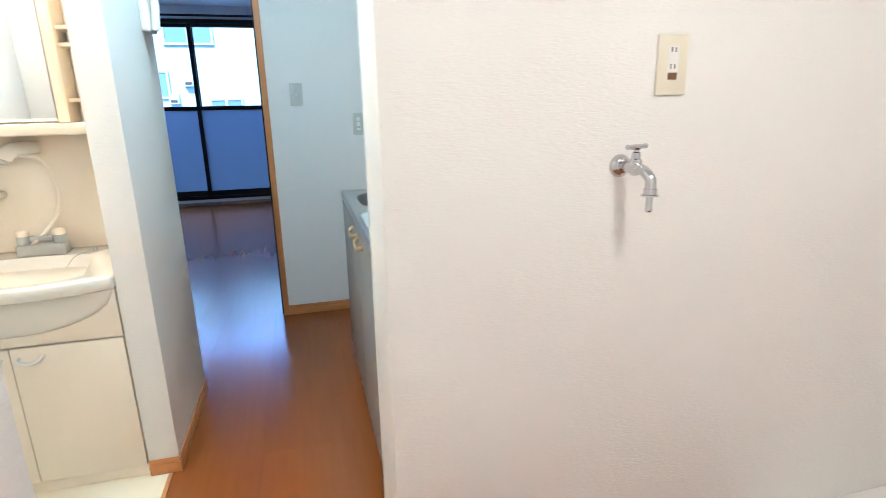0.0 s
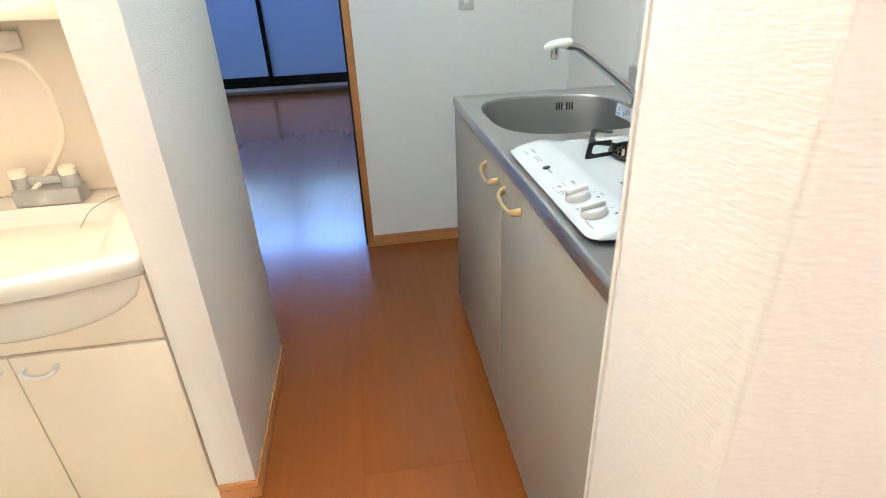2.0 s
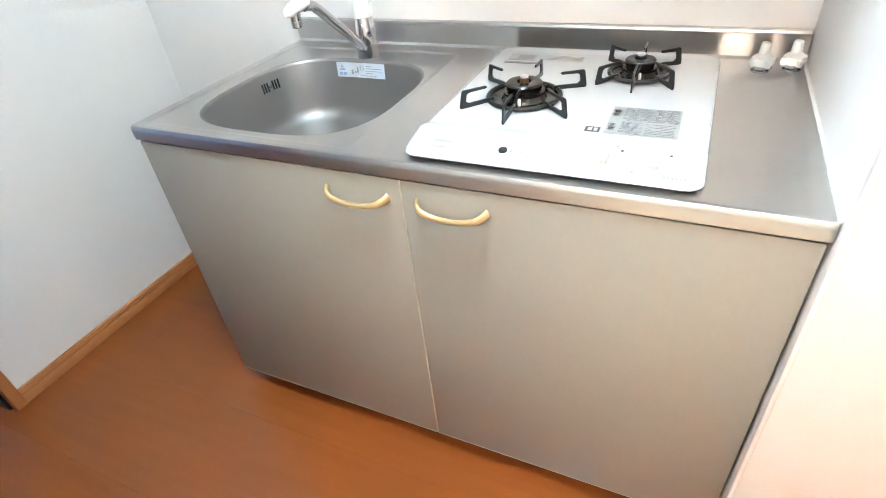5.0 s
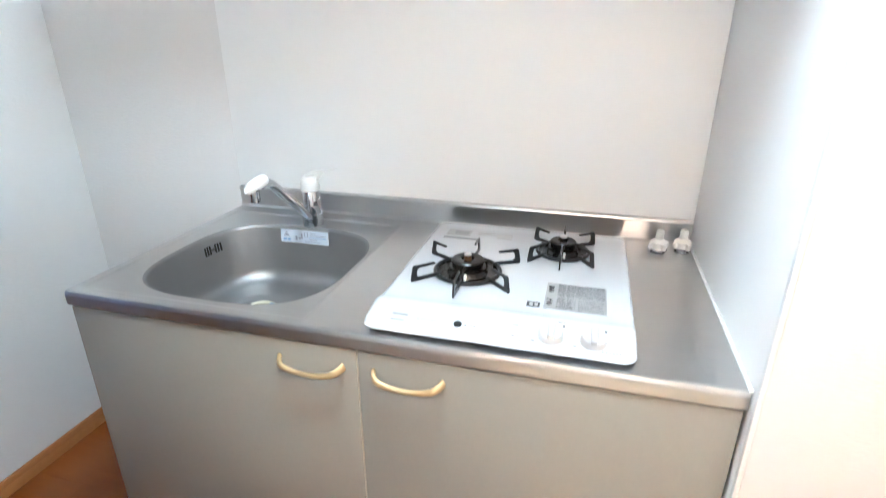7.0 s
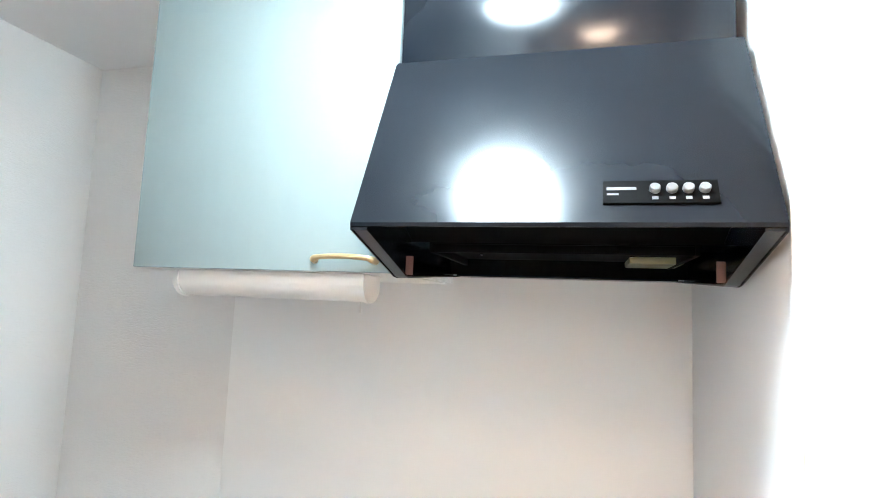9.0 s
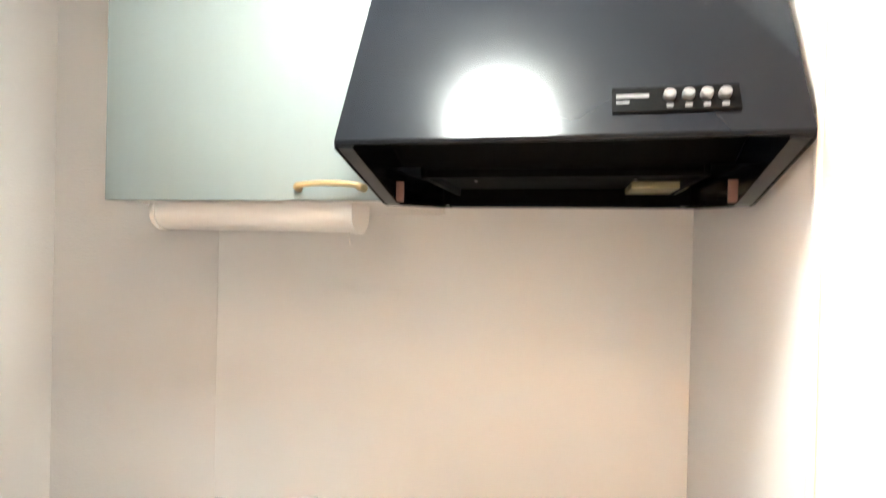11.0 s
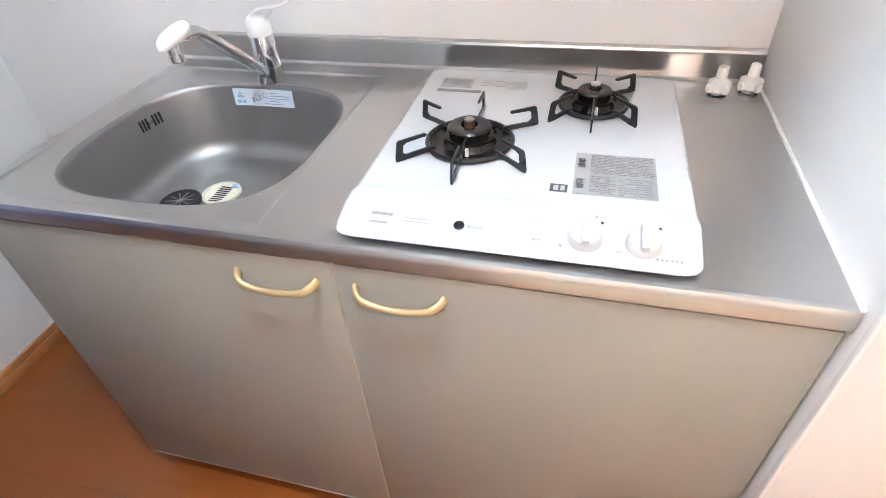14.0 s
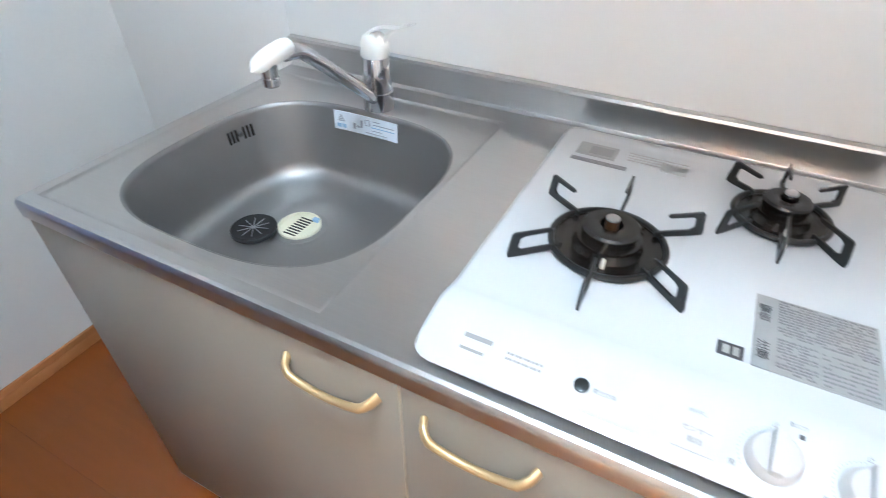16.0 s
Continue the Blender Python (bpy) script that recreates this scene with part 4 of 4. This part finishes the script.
big = [((x - 0.25) * 1.05 + 0.25, (z - UZ) * 1.05 + UZ if z < UZ - 0.01 else z) for x, z in prof]
part("end_cap", prism(big, "y", 0.704, 0.7155), M_WHITE, kl)
part("end_cap", prism(big, "y", 1.1565, 1.168), M_WHITE, kl)
part("pull_switch", lathe((0.25, 0.728, UZ - 0.082), [(0, 0.003), (0.012, 0.002), (0.030, 0.001)], n=8), M_WHITE, kl)

# ---------------------------------------------------------------- plates, tap and intercom on the walls
def face_plate(name, label, y, x0, x1, z0, z1, holes, mat=M_IVORY):
    t = thing(name, (x0 + x1) / 2, y, (z0 + z1) / 2, label, "wall plate")
    bm2 = box(x0, x1, y - 0.007, y, z0, z1, 0.003)
    part("plate", bm2, mat, t)
    for hx0, hx1, hz0, hz1, m2, nm, out in holes:
        part(nm, box(hx0, hx1, y - 0.007 - out, y - 0.0065, hz0, hz1, 0.0), m2, t)
    return t


face_plate("light_switch", "ivory light switch plate on the wall", FAR, -0.204, -0.134, 1.250, 1.373, [(-0.175, -0.164, 1.304, 1.320, M_WHITE, "rocker", 0.003)], M_PLATE)
face_plate("wall_outlet", "ivory wall outlet plate with two sockets", FAR, 0.137, 0.203, 1.078, 1.205, [(0.160, 0.180, 1.105, 1.178, M_WHITE, "insert", 0.0005)] + [(x, x + 0.0025, z, z + 0.009, M_GAP_SHADE, "slot", 0.0007) for x in (0.165, 0.173) for z in (1.150, 1.118)], M_PLATE)
wo = face_plate("laundry_outlet", "yellowed laundry outlet plate with a scorched earth terminal", -0.23, 0.593, 0.670, 1.256, 1.384, [(0.618, 0.645, 1.288, 1.360, M_WHITE, "insert", 0.0008)] + [(x, x + 0.0025, z, z + 0.010, M_GAP_SHADE, "slot", 0.001) for x in (0.625, 0.635) for z in (1.347, 1.312)] + [(0.620, 0.643, 1.289, 1.304, M_BURN, "earth_terminal", 0.0012)])

tx, tz = 0.520, 1.104
wt = thing("laundry_tap", tx, -0.23, tz, "chrome wall tap with cross handle for a washing machine", "tap")
Y = Vector((0, -1, 0))
part("flange", lathe((tx, -0.23, tz), [(0, 0.026), (0.003, 0.026), (0.012, 0.020), (0.016, 0.014)], Y, 28), M_CHROME, wt)
part("body", tube([(tx, -0.24, tz), (tx, -0.265, tz), (tx, -0.29, tz), (tx, -0.308, tz)], [0.0115, 0.0115, 0.016, 0.012], 16), M_CHROME, wt)
part("bonnet", lathe((tx, -0.29, tz + 0.008), [(0, 0.013), (0.012, 0.013), (0.014, 0.010), (0.026, 0.009), (0.028, 0.006), (0.036, 0.006)], n=20), M_CHROME, wt)
hdl = lathe((tx, -0.29, tz + 0.040), [(0, 0.008), (0.003, 0.010), (0.009, 0.010), (0.012, 0.006)], n=16)
for a in (0.3, 0.3 + math.pi):
    tube([(tx, -0.29, tz + 0.046), (tx + 0.030 * math.cos(a), -0.29 + 0.030 * math.sin(a), tz + 0.047)], [0.004, 0.0058], 10, hdl)
part("cross_handle", hdl, M_CHROME, wt)
sp = spline([(tx, -0.300, tz), (tx, -0.322, tz - 0.002), (tx + 0.004, -0.340, tz - 0.018), (tx + 0.004, -0.342, tz - 0.044)], 6)
part("spout", tube(sp, 0.0115, 16), M_CHROME, wt)
part("collar", lathe((tx + 0.004, -0.342, tz - 0.052), [(0, 0.018), (0.003, 0.018), (0.004, 0.014), (0.016, 0.014)], n=20), M_CHROME, wt)
part("nipple", lathe((tx + 0.004, -0.342, tz - 0.086), [(0, 0.006), (0.006, 0.008), (0.010, 0.007), (0.036, 0.007)], n=16), M_CHROME, wt)

ic = thing("intercom", -0.683, 1.0, 1.65, "white wall intercom handset by the living room", "intercom")
part("case", box(-0.683, -0.652, 0.93, 1.035, 1.515, 1.70, 0.006), M_WHITE, ic)
part("speaker_slot", box(-0.652, -0.650, 0.985, 1.025, 1.62, 1.67), M_GREY, ic)
part("handset", tube(spline([(-0.640, 0.952, 1.52), (-0.632, 0.952, 1.61), (-0.640, 0.952, 1.69)], 5), 0.014, 10), M_WHITE, ic)

# ---------------------------------------------------------------- vanity
VX0, VX1, VY, VB = -1.425, -0.785, 0.520, 0.980
van = thing("vanity_unit", -1.12, 0.76, 0, "cream vanity cabinet with two doors under a ceramic basin", "vanity")
part("body", box(VX0, VX1, VY + 0.02, VB, 0.043, 0.695, 0.001), M_VAN, van)
part("plinth", box(VX0, VX1, VY + 0.012, VB, 0.0, 0.042), M_VAN, van)
for x0, x1, h0, h1 in ((VX0 + 0.002, -1.1115, -1.195, -1.135), (-1.1085, VX1 - 0.002, -1.088, -1.020)):
    d = part("door", box(x0, x1, VY, VY + 0.018, 0.045, 0.529, 0.002), M_VAN, van)
    xm, w = (h0 + h1) / 2, (h1 - h0) / 2
    pts = [(h0, VY, 0.498), (h0, VY - 0.015, 0.496)] + [(xm + w * u, VY - 0.020, 0.494 - 0.010 * (1 - u * u)) for u in (-0.75, -0.4, 0, 0.4, 0.75)] + [(h1, VY - 0.015, 0.496), (h1, VY, 0.498)]
    part("handle", tube(pts, 0.0055, 10), M_WHITE, d, "white bowed handle")
xm, hw = (VX0 + VX1) / 2, (VX1 - VX0) / 2
part("apron", box(VX0 + 0.002, VX1 - 0.002, VY + 0.002, VY + 0.018, 0.536, 0.696, 0.001), M_VAN, van)
loops = []
for k in range(9):
    a = radians(90 * k / 8)
    ring = []
    for i in range(25):
        u = -1 + 2 * i / 24
        s = math.sqrt(max(0.0, 1 - u * u))
        ring.append((xm + hw * u * 0.995, VY + 0.004 - 0.035 * s * math.cos(a), 0.702 - 0.135 * s * math.sin(a)))
    loops.append(ring)
part("basin_belly", loft(loops, False, False, closed=False), M_CERAMIC, van, "curved underside of the basin", 60)


def basin_front(u):
    return VY - 0.006 - 0.068 * (1 - abs(u) ** 2.2)


nb = 48
outline = [(xm + hw * u, basin_front(u)) for u in [-1 + 2 * i / nb for i in range(nb + 1)]] + [(xm + hw * u, VB) for u in [1 - 2 * i / nb for i in range(nb + 1)]]
cx, cy = xm, 0.725


def scaled(k, z, oy=0.0):
    return [(cx + (x - cx) * k, cy + oy + (y - cy) * k, z) for x, y in outline]


bowl_r = []
for x, y in outline:
    a = math.atan2(y - 0.680, x - xm)
    c, s = math.cos(a), math.sin(a)
    k = (abs(c / (hw * 0.82)) ** 2.6 + abs(s / 0.185) ** 2.6) ** (-1 / 2.6)
    bowl_r.append((xm + c * k, 0.680 + s * k))
loops = [scaled(0.985, 0.698), scaled(1.0, 0.704), scaled(1.0, 0.735), scaled(0.985, 0.742), scaled(0.97, 0.743), [(*p, 0.740) for p in bowl_r], [(xm + (p[0] - xm) * 0.96, 0.68 + (p[1] - 0.68) * 0.96, 0.725) for p in bowl_r], [(xm + (p[0] - xm) * 0.8, 0.68 + (p[1] - 0.68) * 0.8, 0.645) for p in bowl_r], [(xm + (p[0] - xm) * 0.4, 0.68 + (p[1] - 0.68) * 0.4, 0.617) for p in bowl_r], [(xm + (p[0] - xm) * 0.05, 0.68 + (p[1] - 0.68) * 0.05, 0.613) for p in bowl_r]]
part("basin", loft(loops), M_CERAMIC, van, "glossy cream ceramic basin with a bowed rim", 60)
part("overflow", box(-0.975, -0.942, 0.842, 0.862, 0.684, 0.704, 0.003), M_GAP_SHADE, van, "dark overflow slot")
part("chain", tube(spline([(-0.945, 0.89, 0.746), (-0.965, 0.86, 0.747), (-0.985, 0.80, 0.744), (-0.99, 0.74, 0.725)], 6), 0.0016, 6), M_CHROME, van)
part("chain_hook", lathe((-0.945, 0.89, 0.742), [(0, 0.008), (0.006, 0.007), (0.012, 0.004)], n=12), M_CHROME, van)
part("splashback", box(VX0, VX1, VB - 0.022, VB, 0.743, 1.168, 0.003), M_VAN, van, "cream moulded splashback")
part("soap_shelf", box(-1.425, -1.21, VB - 0.085, VB - 0.0225, 0.948, 0.975, 0.011), M_VAN, van)

mt = thing("basin_mixer", -1.075, 0.875, 0.743, "chrome two-handle basin mixer with a pull-out shower hose", "tap")
part("deck", box(-1.188, -1.030, 0.862, 0.918, 0.741, 0.784, 0.007), M_LABEL, mt)
for x in (-1.168, -1.052):
    k = part("handle_post", lathe((x, 0.892, 0.783), [(0, 0.021), (0.004, 0.0215), (0.030, 0.0195), (0.032, 0.018)], n=20), M_LABEL, mt)
    part("knob", lathe((x, 0.892, 0.8135), [(0, 0.0195), (0.004, 0.0205), (0.016, 0.0195), (0.021, 0.014), (0.022, 0.001)], n=20), M_VAN, k, "cream knob")
part("cross_bar", box(-1.148, -1.072, 0.884, 0.900, 0.792, 0.812, 0.004), M_LABEL, mt)
sh = spline([(-1.135, 0.905, 1.10), (-1.075, 0.92, 1.08), (-1.045, 0.925, 1.00), (-1.05, 0.92, 0.90), (-1.10, 0.90, 0.82), (-1.165, 0.87, 0.757)], 7)
part("hose", tube(sh, 0.007, 8), M_VAN, mt, "cream shower hose")
part("shower_head", tube(spline([(-1.085, 0.957, 1.122), (-1.12, 0.935, 1.122), (-1.158, 0.905, 1.112), (-1.171, 0.893, 1.084)], 4), [0.021, 0.022, 0.023, 0.024, 0.025, 0.0265, 0.027, 0.0275, 0.0275, 0.027, 0.025, 0.023, 0.020], 14), M_CERAMIC, mt, "white shower head")
part("spray_face", lathe((-1.172, 0.890, 1.070), [(0, 0.014), (0.012, 0.016)], (0.1, 0.2, 1), 14), M_LABEL, mt)

mc = thing("mirror_cabinet", -1.12, 0.9, 1.19, "cream plastic mirror cabinet with open side shelves", "mirror cabinet")
part("ledge", box(VX0, VX1, 0.800, VB, 1.168, 1.208, 0.012), M_VAN, mc)
part("back_panel", box(VX0, VX1, VB - 0.02, VB, 1.208, 1.95), M_VAN, mc)
part("side_panel", box(VX1 - 0.012, VX1, 0.862, VB - 0.021, 1.208, 1.95, 0.002), M_VAN, mc)
part("divider", box(-0.968, -0.930, 0.850, VB - 0.021, 1.208, 1.95, 0.006), M_VAN, mc)
for z in (1.275, 1.455, 1.51, 1.70):
    part("shelf", box(-0.930, VX1 - 0.012, 0.868, VB - 0.021, z, z + 0.014, 0.003), M_VAN, mc)
part("mirror_door", box(VX0 + 0.004, -1.205, 0.852, 0.864, 1.213, 1.94, 0.001), M_MIRROR, mc, "silvered mirror door")
part("mirror_door", box(-1.202, -0.970, 0.852, 0.864, 1.213, 1.94, 0.001), M_MIRROR, mc, "silvered mirror door")
part("mirror_back", box(VX0 + 0.004, -0.972, 0.8645, 0.875, 1.213, 1.94), M_VAN, mc)
part("door_catch", box(-1.045, -1.005, 0.846, 0.8515, 1.214, 1.223, 0.002), M_WHITE, mc)
part("small_outlet", box(-0.900, -0.868, VB - 0.024, VB - 0.0205, 1.40, 1.435), M_GREY, mc)
part("lamp_housing", box(VX0 + 0.05, VX1 - 0.05, 0.79, VB, 1.952, 2.02, 0.008), M_VAN, mc)
part("lamp_tube", box(VX0 + 0.08, VX1 - 0.08, 0.80, 0.86, 1.940, 1.951), M_VLAMP, mc, "lit warm lamp under the cabinet's canopy")

# ---------------------------------------------------------------- balcony window
win = tagged(thing("window_1", (WX0 + WX1) / 2, LY1, WZ0, "two-leaf dark bronze aluminium balcony sliding window", "window"), kind="structure")
FW = 0.05
part("frame", boxes((WX0, WX0 + FW, LY1 - 0.01, LY1 + 0.09, WZ0, WZ1), (WX1 - FW, WX1, LY1 - 0.01, LY1 + 0.09, WZ0, WZ1), (WX0 + FW, WX1 - FW, LY1 - 0.01, LY1 + 0.09, WZ0, WZ0 + 0.045), (WX0 + FW, WX1 - FW, LY1 - 0.01, LY1 + 0.09, WZ1 - FW, WZ1), bevel=0.002), M_ALU, win)
MID = -1.395
for x0, x1, y in ((WX0 + FW, MID + 0.032, LY1 + 0.035), (MID - 0.032, WX1 - FW, LY1)):
    sash = part("sash", boxes((x0, x0 + 0.05, y, y + 0.03, WZ0 + 0.045, WZ1 - FW), (x1 - 0.05, x1, y, y + 0.03, WZ0 + 0.045, WZ1 - FW), (x0 + 0.05, x1 - 0.05, y, y + 0.03, WZ0 + 0.045, WZ0 + 0.115), (x0 + 0.05, x1 - 0.05, y, y + 0.03, WZ1 - FW - 0.045, WZ1 - FW), (x0 + 0.05, x1 - 0.05, y, y + 0.03, 1.215, 1.268), bevel=0.002), M_ALU, win)
    p = part("pane", box(x0 + 0.048, x1 - 0.048, y + 0.012, y + 0.016, 1.266, WZ1 - FW - 0.043), M_GLASS, sash, "clear upper pane")
    p.visible_shadow = False
    p = part("pane", box(x0 + 0.048, x1 - 0.048, y + 0.012, y + 0.016, WZ0 + 0.113, 1.217), M_FROST, sash, "frosted lower pane")
lk = part("crescent_lock", boxes((MID - 0.012, MID + 0.012, LY1 - 0.012, LY1, 1.09, 1.22), (MID - 0.03, MID - 0.008, LY1 - 0.02, LY1 - 0.008, 1.14, 1.18), bevel=0.003), M_ALU, win)
tagged(part("curtain_rail", box(WX0 - 0.05, WX1 + 0.05, LY1 - 0.09, LY1 - 0.06, WZ1 + 0.02, WZ1 + 0.045, 0.003), M_ALU), "dark double curtain rail above the window", "curtain rail", "", "structure")

# ---------------------------------------------------------------- outside
structure("ground", box(-60, 60, 6.9, 120, -3.2, -3.0), M_GROUND, "grey asphalt ground below the balcony", "ground")
hs = thing("apartment_building", -1.5, 12, -3, "pale rendered apartment building across the street", "building")
part("wall", box(-11, 8, 12, 18, -3, 7.5), M_FACADE, hs)
part("roof", box(-11.2, 8.2, 11.8, 18.2, 7.5, 7.8), M_FACADE, hs)


def far_window(x0, x1, z0, z1):
    w = part("window", boxes((x0, x1, 11.95, 12, z0, z0 + 0.05), (x0, x1, 11.95, 12, z1 - 0.05, z1), (x0, x0 + 0.05, 11.95, 12, z0 + 0.05, z1 - 0.05), (x1 - 0.05, x1, 11.95, 12, z0 + 0.05, z1 - 0.05), ((x0 + x1) / 2 - 0.03, (x0 + x1) / 2 + 0.03, 11.95, 12, z0 + 0.05, z1 - 0.05)), M_LABEL, hs)
    part("pane", box(x0 + 0.05, x1 - 0.05, 11.97, 11.999, z0 + 0.05, z1 - 0.05), M_FWIN, w)


far_window(-2.80, -1.78, 2.56, 3.6)
far_window(-2.02, -1.30, 0.90, 1.45)
far_window(-4.1, -2.78, 1.45, 2.05)
far_window(-0.55, 0.4, 2.62, 3.6)
for x, z in ((-2.72, 1.45), (-2.38, 1.82), (-3.4, 2.3)):
    v = part("vent_hood", loft([[(x - 0.11, 12, z - 0.11), (x + 0.11, 12, z - 0.11), (x + 0.11, 12, z + 0.11), (x - 0.11, 12, z + 0.11)], [(x - 0.09, 11.86, z - 0.11), (x + 0.09, 11.86, z - 0.11), (x + 0.09, 11.92, z + 0.08), (x - 0.09, 11.92, z + 0.08)]]), M_FACADE, hs)
    part("grille", box(x - 0.07, x + 0.07, 11.855, 11.875, z - 0.08, z - 0.02), M_INK, v)

# ---------------------------------------------------------------- floor boards
def boards(x0, x1, y0, y1, width, length, shift):
    shared = {}
    i, x = 0, x0
    while x < x1 - 0.005:
        w = min(width, x1 - x)
        y = y0 - (i % 3) * shift
        while y < y1 - 0.005:
            a, b = max(y, y0), min(y + length, y1)
            if b - a > 0.02:
                key = (round(w, 3), round(b - a, 3))
                if key not in shared:
                    g = 0.00015
                    shared[key] = mesh_of("board", loft([[(g, g, -0.006), (w - g, g, -0.006), (w - g, b - a - g, -0.006), (g, b - a - g, -0.006)], [(g, g, 0), (w - g, g, 0), (w - g, b - a - g, 0), (g, b - a - g, 0)]], False, True), M_FLOOR)
                ob = new("board", shared[key])
                ob.parent = floor
                ob.location = (x, a, 0)
            y += length
        x += width
        i += 1


boards(-0.708, 0.645, -2.5, FAR + 0.05, 0.303, 1.818, 0.606)
boards(0.645, 2.1, -2.5, -0.23, 0.303, 1.818, 0.606)
boards(-1.3, -0.708, 1.10, FAR + 0.05, 0.303, 1.818, 0.606)
boards(LX0, LX1, FAR + 0.05, LY1, 0.151, 1.818, 0.606)
